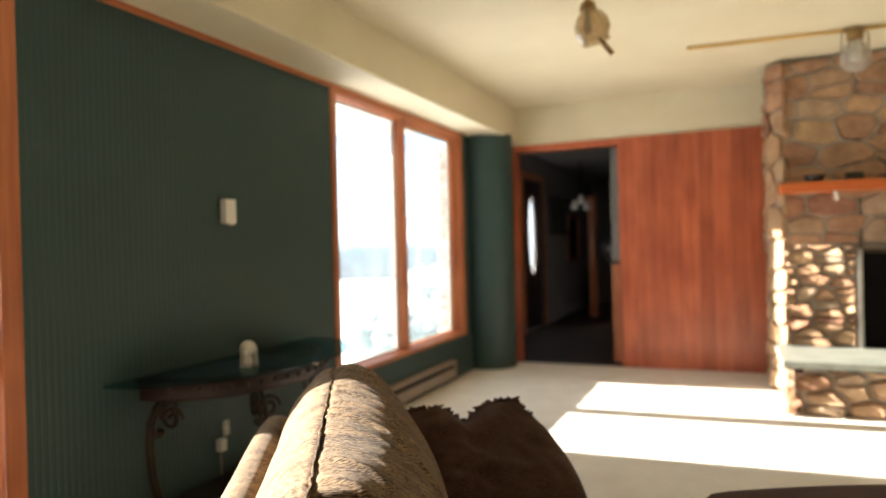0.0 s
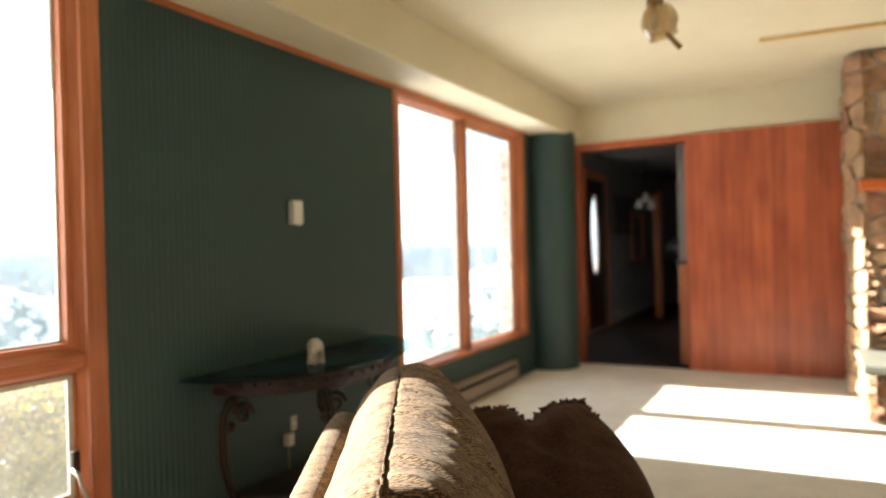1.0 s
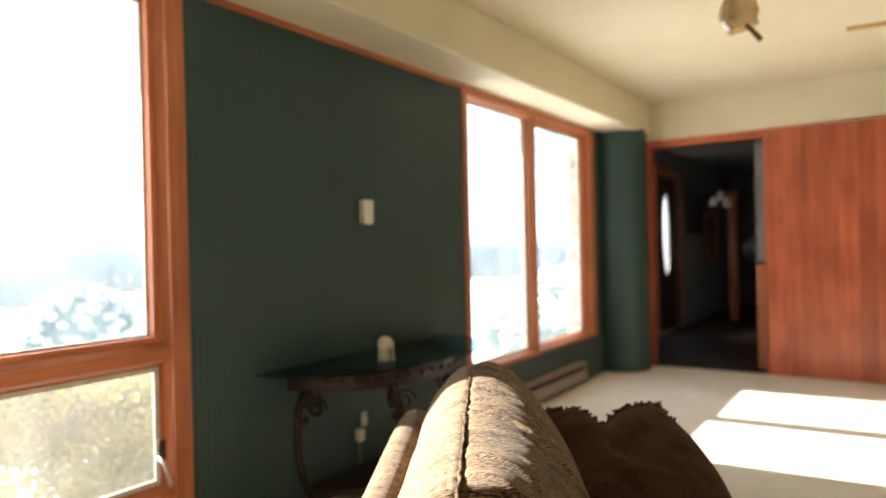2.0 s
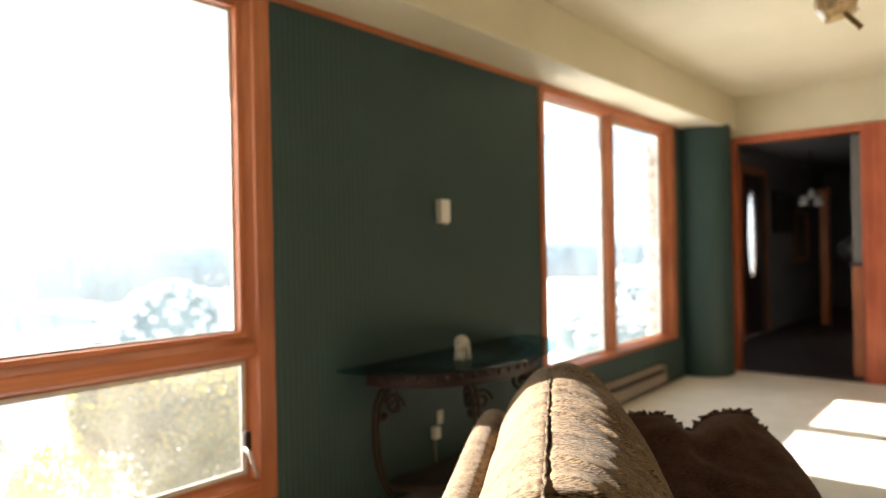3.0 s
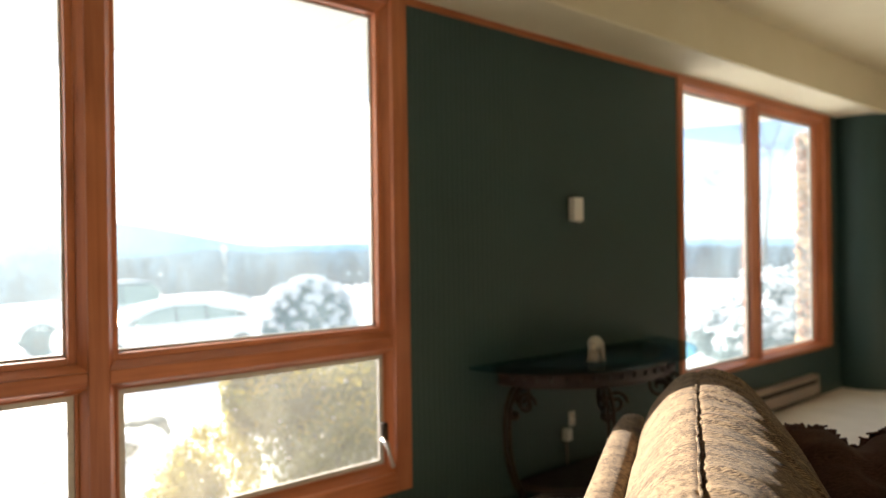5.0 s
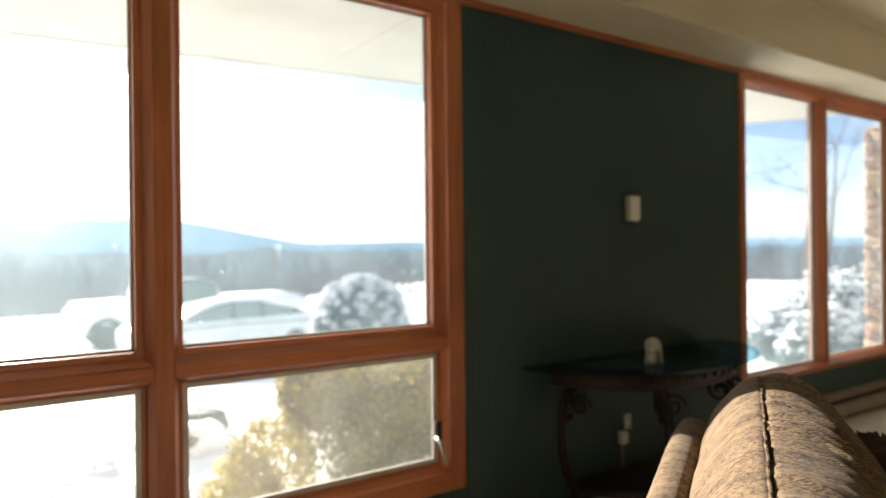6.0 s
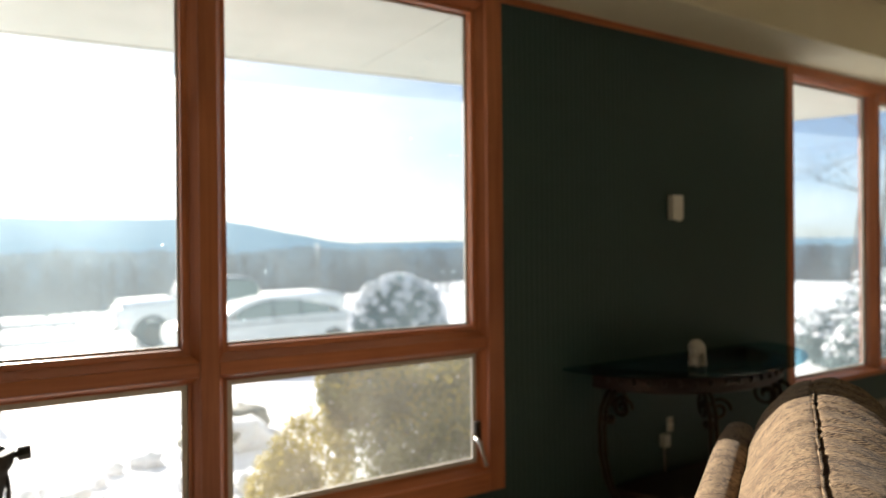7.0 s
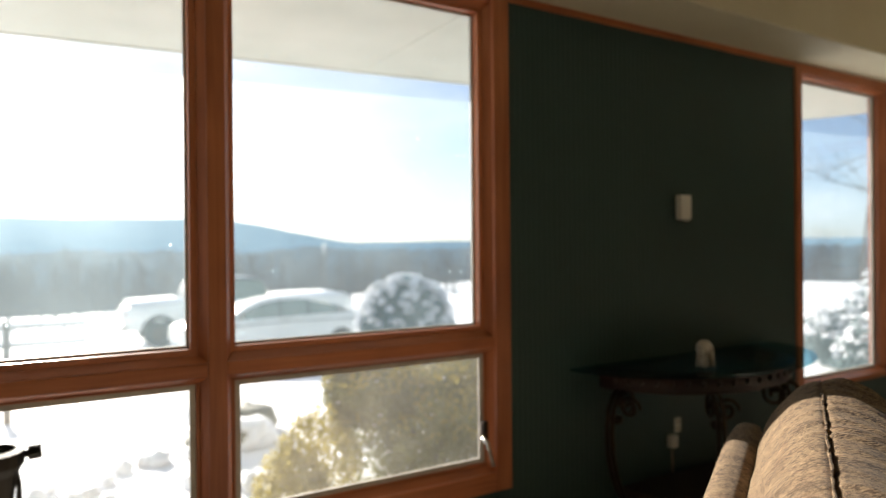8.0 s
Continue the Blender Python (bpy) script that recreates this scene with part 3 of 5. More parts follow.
sconce = thing("wall_lamp", (0.0, 9.9, 1.6), "unlit hanging lamp with pale glass shades", "lamp")
part("stem", tube(bmesh.new(), [(0.27, 9.6, 2.3), (0.27, 9.6, 1.82)], 0.008), IRON, sconce)
for dx, dy, dz in ((0.0, 0.0, 0.06), (0.07, 0.03, -0.03), (-0.09, -0.02, -0.02)):
    part("shade", lathe(bmesh.new(), (0.27 + dx, 9.6 + dy, 1.68 + dz), [(0.015, 0.08), (0.035, 0.05), (0.05, 0.0), (0.055, -0.05)], 14), WHITE, sconce, smooth=True)
    part("arm", tube(bmesh.new(), [(0.27, 9.6, 1.86), (0.27 + dx, 9.6 + dy, 1.76 + dz)], 0.006, 6), IRON, sconce)

cab = thing("hall_cabinet", (1.3, 6.6, 0), "waist-high wooden cabinet end inside the doorway", "cabinet")
part("body", B(1.19, 1.75, 6.435, 6.98, 0.02, 0.93, bevel=0.006), CEDAR_Z, cab)
part("top", B(1.165, 1.77, 6.433, 6.985, 0.931, 0.96, bevel=0.006), DOORWOOD, cab)
part("plinth", B(1.21, 1.73, 6.54, 6.97, 0.0, 0.02), DOORWOOD, cab)
bm = bmesh.new()
bmesh.ops.create_icosphere(bm, subdivisions=3, radius=1)
for v in bm.verts:
    v.co *= 1 + 0.18 * noise.noise(v.co * 2.0)
    v.co = Vector((1.19 + v.co.x * 0.15, 6.72 + v.co.y * 0.14, max(0.961, 1.07 + v.co.z * 0.12)))
tagged(part("bag", bm, BLACK, None, "", True, (1.19, 6.72, 0.96)), "soft black bag lying on the hall cabinet", "bag")

# ---- fireplace of fieldstone
FX, FY, HY = 2.470, 5.54, 4.88
fire = thing("fireplace", (3.75, 5.9, 0), "fieldstone fireplace with a wide raised slate hearth", "fireplace")
for k, c in enumerate(((FX + 0.05, 3.07, 0, CEIL - 0.002), (4.43, 5.0, 0, CEIL - 0.002), (3.0705, 4.4295, 1.04, CEIL - 0.002), (3.0705, 4.4295, 0, 0.344))):
    part("mortar_bed", B(c[0], c[1], FY + 0.04, FAR - 0.001, c[2], c[3], bevel=0.05 if k == 0 else 0.0), MORTAR, fire)
part("hearth_base", B(FX + 0.08, 5.0, HY + 0.05, FY + 0.039, 0, 0.30, bevel=0.02), MORTAR, fire)
part("hearth_slab", B(FX + 0.035, 5.03, HY - 0.02, FY + 0.045, 0.30, 0.35, bevel=0.008), SLATE, fire, "pale grey slate hearth slab")
fb = part("firebox", B(3.08, 4.42, FY + 0.30, FY + 0.34, 0.345, 1.04), SOOT, fire, "black sooty firebox behind dark glass")
part("side", B(3.07, 3.09, FY + 0.05, FY + 0.30, 0.345, 1.04), SOOT, fb)
part("screen_frame", B(3.034, 3.060, FY - 0.03, FY + 0.05, 0.351, 1.050, bevel=0.004), METAL, fire, "brushed metal fire screen frame")
part("screen_frame", B(3.061, 4.40, FY - 0.03, FY + 0.05, 1.022, 1.050, bevel=0.004), IRON, fire)
part("screen_glass", B(3.061, 4.40, FY + 0.02, FY + 0.03, 0.351, 1.021), SOOT, fire)


def clip_half(poly, p, q):
    """The side of a polygon that lies nearer to p than to q."""
    m, d = (p + q) / 2, q - p
    out = []
    for i, a in enumerate(poly):
        b = poly[(i + 1) % len(poly)]
        fa, fb = (a - m).dot(d), (b - m).dot(d)
        if fa <= 0:
            out.append(a)
        if (fa < 0 < fb) or (fb < 0 < fa):
            out.append(a + (b - a) * (fa / (fa - fb)))
    return out


def stone(o, ux, uz, un, poly, depth, rng, lean=0.0):
    """A rough stone on a face: worn outline and three shrinking rings."""
    bm = bmesh.new()
    c = sum(poly, Vector((0, 0))) / len(poly)
    worn = []
    for i, a in enumerate(poly):
        b, z = poly[(i + 1) % len(poly)], poly[i - 1]
        worn.append(a.lerp(z, rng.uniform(0.05, 0.15)))
        worn.append(a.lerp(b, rng.uniform(0.05, 0.15)))
    k = len(worn)
    tilt_u, tilt_v = lean + rng.uniform(-2.4, 2.4), rng.uniform(-2.0, 2.0)
    rings = []
    for inset, d in ((0.009, -0.02), (0.013, depth * 0.45), (0.014 + depth * 0.35, depth)):
        row = []
        for w in worn:
            r = w - c
            q = c + r * max(0.3, 1 - inset / max(r.length, 0.02)) + Vector((rng.uniform(-0.002, 0.002), rng.uniform(-0.002, 0.002)))
            dd = d if d < 0 else d * (1 + tilt_u * r.x + tilt_v * r.y + rng.uniform(-0.06, 0.06))
            row.append(bm.verts.new(o + ux * q.x + uz * q.y + un * dd))
        rings.append(row)
    for a, b in zip(rings, rings[1:]):
        for i in range(k):
            bm.faces.new((a[i], a[(i + 1) % k], b[(i + 1) % k], b[i]))
    bm.faces.new(rings[-1])
    return bm


def stonework(parent, o, ux, un, width, z0, z1, tall, wide, depth, seed, lean=0.0):
    """Random rubble: uneven cells round scattered centres, flattened so that stones lie on their beds."""
    rng = random.Random(seed)
    o, ux, un, uz = Vector(o), Vector(ux), Vector(un), Vector((0, 0, 1))
    flat = (wide[0] + wide[1]) / (tall[0] + tall[1])
    seeds, z, row = [], z0, 0
    while z < z1:
        h = rng.uniform(*tall)
        u = -rng.uniform(0, wide[1])
        while u < width + wide[1]:
            w = rng.uniform(*wide)
            if rng.random() < 0.25:
                seeds.append(Vector((u + w * 0.5, (z + h * 0.22) * flat)))
                seeds.append(Vector((u + w * rng.uniform(0.35, 0.65), (z + h * 0.78) * flat)))
            else:
                seeds.append(Vector((u + w * 0.5, (z + h * rng.uniform(0.25, 0.75)) * flat)))
            u += w
        z += h
    reach = 2.2 * wide[1]
    for p in seeds:
        poly = [Vector((0, z0 * flat)), Vector((width, z0 * flat)), Vector((width, z1 * flat)), Vector((0, z1 * flat))]
        for q in seeds:
            if q is not p and (q - p).length < reach:
                poly = clip_half(poly, p, q)
                if len(poly) < 3:
                    break
        if len(poly) < 3:
            continue
        poly = [Vector((a.x, a.y / flat)) for a in poly]
        keep = [a for i, a in enumerate(poly) if (a - poly[i - 1]).length > 0.012]
        if len(keep) < 3 or max(a.x for a in keep) - min(a.x for a in keep) < 0.035 or max(a.y for a in keep) - min(a.y for a in keep) < 0.03:
            continue
        part("stone", stone(o, ux, uz, un, keep, depth * rng.uniform(0.7, 1.3), rng, lean), STONE, parent)


stonework(fire, (FX + 0.10, FY + 0.04, 0), (1, 0, 0), (0, -1, 0), 1.48, 1.09, 2.43, (0.12, 0.22), (0.18, 0.38), 0.016, 3)
stonework(fire, (FX + 0.10, FY + 0.04, 0), (1, 0, 0), (0, -1, 0), 0.46, 0.355, 1.09, (0.07, 0.15), (0.11, 0.26), 0.040, 5, 4.2)
stonework(fire, (FX + 0.05, FAR - 0.02, 0), (0, -1, 0), (-1, 0, 0), 0.65, 0.0, 2.43, (0.10, 0.22), (0.14, 0.32), 0.04, 7)
stonework(fire, (FX + 0.005, FY + 0.11, 0), (0.7071, -0.7071, 0), (-0.7071, -0.7071, 0), 0.17, 0.355, 2.43, (0.13, 0.28), (0.16, 0.2), 0.014, 9)
stonework(fire, (FX + 0.06, HY + 0.05, 0), (1, 0, 0), (0, -1, 0), 1.4, 0.0, 0.298, (0.09, 0.19), (0.11, 0.30), 0.045, 11, 4.0)
stonework(fire, (FX + 0.08, FY, 0), (0, -1, 0), (-1, 0, 0), 0.72, 0.0, 0.298, (0.09, 0.16), (0.12, 0.30), 0.04, 13)

mantel = thing("mantel_shelf", (3.7, 5.43, 1.46), "thick orange wooden mantel shelf on the stone chimney", "shelf")
part("board", B(2.538, 4.95, 5.33, FY + 0.035, 1.456, 1.527, bevel=0.008), MANTEL, mantel)
part("hook", tube(bmesh.new(), [(2.885, 5.35, 1.458), (2.885, 5.335, 1.434), (2.89, 5.33, 1.41), (2.89, 5.34, 1.395)], 0.011), WHITE, mantel, "small white hook under the shelf")
bowl = lathe(bmesh.new(), (2.765, 5.44, 1.528), [(0.03, 0.0), (0.055, 0.015), (0.07, 0.05), (0.06, 0.05), (0.045, 0.02)], 20)
tagged(part("bowl", bowl, PICTURE, None, "", True, (2.765, 5.44, 1.528)), "small dark bowl standing on the mantel shelf", "bowl")
tin = B(2.96, 3.06, 5.40, 5.48, 1.528, 1.582, bevel=0.01)
tagged(part("box", tin, BLACK, None, "", False, (3.01, 5.44, 1.528)), "small black box standing on the mantel shelf", "box")

# ---- heater, wall things
heat = thing("baseboard_heater", (0.04, 4.3, 0.02), "cream enamelled baseboard heater below the tall window", "heater")
part("back", B(0.013, 0.03, 3.30, 5.262, 0.02, 0.178, bevel=0.003), HEATER, heat)
bm = bmesh.new()
for x0, x1, z0, z1 in ((0.062, 0.074, 0.04, 0.118),):
    box(bm, x0, x1, 3.30, 5.25, z0, z1, bevel=0.004)
part("front_panel", bm, HEATER, heat)
# solid near-black block stands in for the shade inside the air gap
part("slot", B(0.031, 0.060, 3.31, 5.245, 0.05, 0.150), SHADE, heat, "near-black filler painting the air slot's shade")
bm = bmesh.new()
grid(bm, [[(0.013, 3.30, 0.180), (0.013, 5.25, 0.180)], [(0.045, 3.30, 0.178), (0.045, 5.25, 0.178)], [(0.072, 3.30, 0.155), (0.072, 5.25, 0.155)], [(0.068, 3.30, 0.150), (0.068, 5.25, 0.150)], [(0.040, 3.30, 0.168), (0.040, 5.25, 0.168)]])
part("hood", bm, HEATER, heat)
for a in (3.285, 5.250):
    part("end_cap", B(0.0135, 0.078, a, a + 0.016, 0.018, 0.182, bevel=0.004), HEATER, heat)

th = thing("thermostat", (0.02, 2.578, 1.27), "small white wall thermostat on the green panelling", "thermostat")
part("body", B(0.012, 0.046, 2.542, 2.613, 1.274, 1.389, bevel=0.005), WHITE, th)
part("dial", lathe(bmesh.new(), (0.044, 2.578, 1.285), [(0.012, -0.018), (0.012, -0.012)], 14), WHITE, th)

outlet = thing("wall_outlet", (0.02, 2.53, 0.29), "white wall outlet plate on the green panelling", "outlet")
part("plate", B(0.012, 0.018, 2.520, 2.560, 0.278, 0.345, bevel=0.002), WHITE, outlet)
part("socket", B(0.018, 0.021, 2.526, 2.552, 0.318, 0.340, bevel=0.004), CERAMIC, outlet)
part("socket", B(0.018, 0.021, 2.526, 2.552, 0.284, 0.306, bevel=0.004), CERAMIC, outlet)
plug = thing("plug_adapter", (0.03, 2.49, 0.22), "white plug-in adapter with a hanging grey cord", "adapter")
part("body", B(0.0125, 0.045, 2.468, 2.510, 0.218, 0.276, bevel=0.006), WHITE, plug)
part("cord", tube(bmesh.new(), [(0.03, 2.482, 0.213), (0.032, 2.484, 0.12), (0.035, 2.488, 0.05), (0.06, 2.50, 0.006), (0.16, 2.55, 0.005)], 0.004, 6), HEATER, plug)

# ---- half-round console table with glass top
TZ = 0.645


def half_oval(cx, cy, a, b, n=40):
    return [(cx + b * math.sin(math.pi * k / n), cy - a * math.cos(math.pi * k / n)) for k in range(n + 1)]


def slab_of(outline, z0, z1, inset=0.0):
    bm = bmesh.new()
    lo = [bm.verts.new((x, y, z0)) for x, y in outline]
    hi = [bm.verts.new((x, y, z1)) for x, y in outline]
    bm.faces.new(lo[::-1]), bm.faces.new(hi)
    k = len(outline)
    for i in range(k):
        bm.faces.new((lo[i], lo[(i + 1) % k], hi[(i + 1) % k], hi[i]))
    if inset:
        bmesh.ops.bevel(bm, geom=[e for e in bm.edges if abs(e.verts[0].co.z - e.verts[1].co.z) < 1e-6], offset=inset, segments=2, affect="EDGES")
    return bm


table = thing("console_table", (0.2, 2.57, 0), "half-round dark carved console table with scrolled iron legs", "table")
gt = part("glass_top", slab_of(half_oval(0.02, 2.57, 0.70, 0.50), TZ - 0.010, TZ, 0.002), TABLEGLASS, table, "thick green-edged glass top")
gt.visible_shadow = False


def band(a, b, z_profile):
    """A moulded rail bent round the half oval."""
    bm = bmesh.new()
    rows = []
    for d, z in z_profile:
        rows.append([(x, y, z) for x, y in half_oval(0.03, 2.57, a + d, b + d, 48)])
    grid(bm, rows)
    return bm


apron = part("apron", band(0.53, 0.40, [(-0.05, 0.550), (0.0, 0.548), (0.012, 0.556), (0.006, 0.568), (0.008, 0.606), (0.020, 0.616), (0.026, 0.626), (0.020, 0.633), (-0.05, 0.634)]), DARKWOOD, table, "dark carved wooden apron", True)
for k in range(3, 46, 2):
    a = math.pi * k / 48
    x, y = 0.03 + 0.41 * math.sin(a), 2.57 - 0.54 * math.cos(a)
    bm = bmesh.new()
    bmesh.ops.create_icosphere(bm, subdivisions=1, radius=0.013, matrix=Matrix.Translation((x, y, 0.593)) @ Matrix.Diagonal((0.8, 0.9, 1.1, 1)))
    part("rosette", bm, DARKWOOD, apron, "", True)
part("back_rail", B(0.02, 0.045, 2.05, 3.09, 0.565, 0.633, bevel=0.003), DARKWOOD, table)


def spiral(c, u, w, r0, turns, n=40, start=0.0):
    """Points of a scroll in the plane of u and w."""
    return [Vector(c) + (Vector(u) * math.cos(start + 2 * math.pi * turns * k / n) + Vector(w) * math.sin(start + 2 * math.pi * turns * k / n)) * r0 * (1 - 0.78 * k / n) for k in range(n + 1)]


for ang in (14, 62, 118, 166):
    a = radians(ang)
    out = Vector((math.sin(a) * 0.40, -math.cos(a) * 0.53, 0)).normalized()
    top = Vector((0.03 + 0.385 * math.sin(a), 2.57 - 0.515 * math.cos(a), 0.565))
    side = Vector((-out.y, out.x, 0))
    leg = None
    for s in (-1, 1):
        pts = [top + side * 0.012 * s + out * d + Vector((0, 0, z)) for d, z in ((-0.02, 0.0), (0.045, -0.025), (0.085, -0.08), (0.098, -0.16), (0.092, -0.27), (0.065, -0.36), (0.03, -0.43), (-0.02, -0.49), (0.01, -0.54), (0.045, -0.556), (0.06, -0.54))]
        bm = tube(bmesh.new(), pts, 0.009, 8)
        if leg is None:
            leg = part("leg", bm, IRON, table, "bronzed iron leg with scrolls", True)
        else:
            part("bar", bm, IRON, leg, "", True)
    part("scroll", tube(bmesh.new(), spiral(top + out * -0.035 + Vector((0, 0, -0.080)), out, (0, 0, 1), 0.062, 1.6), 0.008, 8), IRON, leg, "", True)
    part("scroll", tube(bmesh.new(), spiral(top + side * 0.045 + out * 0.02 + Vector((0, 0, -0.08)), side, (0, 0, 1), 0.05, 1.5), 0.007, 8), IRON, leg, "", True)
    part("collar", lathe(bmesh.new(), tuple(top + out * 0.05 + Vector((0, 0, -0.13))), [(0.024, -0.015), (0.030, 0.0), (0.024, 0.015)], 14), IRON, leg, "", True)

# assumed shelf, added so that the floor under the table stays dark
part("lower_shelf", slab_of(half_oval(0.03, 2.57, 0.44, 0.33), 0.075, 0.105, 0.004), DOORWOOD, table, "assumed dark wooden shelf, added over bright carpet")

fig = thing("ornament", (0.30, 2.36, TZ), "small worn white ceramic animal ornament on the glass", "ornament")
bm = bmesh.new()
for c, r in (((0.295, 2.372, 0.738), (0.036, 0.046, 0.040)), ((0.315, 2.335, 0.730), (0.027, 0.026, 0.033)), ((0.298, 2.400, 0.728), (0.028, 0.024, 0.032))):
    bmesh.ops.create_icosphere(bm, subdivisions=3, radius=1, matrix=Matrix.Translation(c) @ Matrix.Diagonal((*r, 1)))
for x, y in ((0.283, 2.345), (0.318, 2.345), (0.283, 2.400), (0.318, 2.400)):
    tube(bm, [(x, y, TZ + 0.0005), (x, y, TZ + 0.03), (x * 0.5 + 0.15, y, TZ + 0.075)], [0.015, 0.012, 0.016], 10)
tube(bm, [(0.325, 2.312, 0.735), (0.333, 2.302, 0.705), (0.335, 2.300, 0.675), (0.340, 2.305, 0.655)], [0.014, 0.010, 0.008, 0.006], 8)
for v in bm.verts:
    v.co = Vector((0.30, 2.36, TZ + 0.0005)) + (v.co - Vector((0.30, 2.36, TZ + 0.0005))) * 0.84
part("figure", bm, CERAMIC, fig, "", True)

# ---- sofa, set at an angle, its back to the window
S0, TURN = Vector((1.16, 1.70, 0)), radians(30.5)
SN, SU = Vector((math.cos(TURN), math.sin(TURN), 0)), Vector((-math.sin(TURN), math.cos(TURN), 0))


def sp(n, u, z):
    """A place of the sofa: n forward from its back, u along it."""
    return S0 + SN * n + SU * u + Vector((0, 0, z))


sofa = thing("sofa", tuple(sp(0.25, -0.8, 0)), "tan chenille sofa with loose back cushions and a raised top seam", "sofa")
SECTION = [(-0.10, 0.38), (-0.135, 0.46), (-0.150, 0.56), (-0.142, 0.63), (-0.115, 0.70), (-0.078, 0.752), (-0.04, 0.787), (0.0, 0.804), (0.045, 0.807), (0.09, 0.798), (0.135, 0.776), (0.18, 0.730), (0.219, 0.655), (0.248, 0.56), (0.25, 0.48), (0.21, 0.40)]


def smooth_section(sec, k):
    out = []
    for i in range(len(sec) - 1):
        p = [Vector(sec[min(max(i + d, 0), len(sec) - 1)]) for d in (-1, 0, 1, 2)]
        for j in range(k):
            t = j / k
            out.append(0.5 * ((2 * p[1]) + (p[2] - p[0]) * t + (2 * p[0] - 5 * p[1] + 4 * p[2] - p[3]) * t * t + (3 * p[1] - p[0] - 3 * p[2] + p[3]) * t ** 3))
    return out + [Vector(sec[-1])]


def back_cushion(u0, u1, seed):
    """A plump back cushion with pleats that leave the top seam and curve down towards the seat."""
    rnd_ = random.Random(seed)
    pleats, at = [], u0 - 0.1
    while at < u1 + 0.25:
        pleats.append((at, rnd_.choice((0.25, 0.5, 0.8, 1.3)), rnd_.uniform(0.08, 0.21), rnd_.uniform(-0.03, 0.02)))
        at += rnd_.uniform(0.030, 0.105)
    sec = smooth_section(SECTION, 10)
    mid = Vector((0.04, 0.56))
    rows, count = [], int((u1 - u0) / 0.0048)
    for i in range(count + 1):
        f = i / count
        u = u0 + (u1 - u0) * f
        e = min(f, 1 - f) * (u1 - u0)
        k = 1 - 0.62 * max(0.0, 1 - e / 0.075) ** 2.4
        taper = max(0.0, 1 - e / 0.38) ** 1.5
        row = []
        for q, s in enumerate(sec):
            d = s - mid
            d = Vector((d.x * (1.10 - 0.34 * taper if d.x > 0 else 1.0), d.y))
            nrm = d.normalized()
            pull = 0.006 * math.exp(-((s.x - 0.002) / 0.0062) ** 2) if s.y > 0.72 else 0.0
            slant = u + (0.30 * s.x + 3.2 * s.x * s.x if s.x > 0 else -0.35 * s.x) + 0.010 * noise.noise(Vector((u * 5, s.x * 6, seed)))
            lift = noise.noise(Vector((u * 5, q * 0.06, seed + 9))) * 0.006 + noise.noise(Vector((slant * 30, s.x * 3.0, seed + 5))) * 0.0012
            if s.y > 0.5:
                for uc, size, end, begin in pleats:
                    w = slant - uc
                    if -0.012 < w < 0.05:
                        if s.x >= 0:
                            env = min(1.0, 0.35 + (s.x - begin) / 0.06) * max(0.0, min(1.0, (end + 0.05 - s.x) / 0.07))
                        else:
                            env = 0.30 * max(0.0, 1 + s.x / 0.09)
                        rise = (1 - w / 0.05) ** 2 if w > 0 else max(0.0, 1 + w / 0.012)
                        lift += 0.0066 * size * max(0.0, env) * rise
            p = mid + d * k + nrm * (lift - pull)
            row.append(sp(p.x, u, p.y))
        rows.append(row)
    bm = bmesh.new()
    vs = grid(bm, rows)
    bm.faces.new(vs[0][::-1]), bm.faces.new(vs[-1])
    return bm


cushion = part("back_cushion", back_cushion(-1.06, 0.055, 1.7), SOFA, sofa, "plump tan back cushion with puckers", True)
rng = random.Random(4)
bm = bmesh.new()
rows = []
for i in range(320):
    u = -1.05 + 1.085 * i / 319
    drop = 0.05 * max(0, (u + 0.03) / 0.065) ** 2
    n_ = 0.004 * noise.noise(Vector((u * 11, 2, 2))) + 0.0022 * noise.noise(Vector((u * 30, 7, 2)))
    tall = 0.0098 + 0.004 * noise.noise(Vector((u * 36, 1, 5))) + rng.uniform(0, 0.0012)
    flop = 0.0025 * noise.noise(Vector((u * 30, 5, 8)))
    base = 0.797 - drop
    rows.append([sp(n_ + a, u, base + b) for a, b in ((-0.0022, -0.006), (-0.0016 + flop, tall), (0.0012 + flop, tall), (0.0020, -0.006))])
vs = grid(bm, rows, True)
bm.faces.new(vs[0][::-1]), bm.faces.new(vs[-1])
part("seam_welt", bm, SOFA, cushion, "thin upright welt along the top seam")
part("back_cushion", back_cushion(-1.74, -1.075, 6.2), SOFA, sofa, "", True)


def soft_box(n0, n1, u0, u1, z0, z1, r, bulge=0.0, seed=0.0):
    bm = bmesh.new()
    bmesh.ops.create_cube(bm, size=1)
    bmesh.ops.subdivide_edges(bm, edges=bm.edges, cuts=14, use_grid_fill=True)
    half = Vector(((n1 - n0) / 2, (u1 - u0) / 2, (z1 - z0) / 2))
    for v in bm.verts:
        p = Vector((v.co.x * 2 * half.x, v.co.y * 2 * half.y, v.co.z * 2 * half.z))
        core = Vector([max(-h + r, min(h - r, c)) for c, h in zip(p, half)])
        d = p - core
        if d.length > 1e-6:
            p = core + d.normalized() * r
        p.z += bulge * (1 - (2 * v.co.x) ** 2) * (1 - (2 * v.co.y) ** 2) * (1 if v.co.z > 0 else 0)
        p += Vector((0, 0, 0.006)) * noise.noise(Vector((p.x * 6 + seed, p.y * 6, p.z * 6)))
        v.co = sp((n0 + n1) / 2 + p.x, (u0 + u1) / 2 + p.y, (z0 + z1) / 2 + p.z)
    return bm


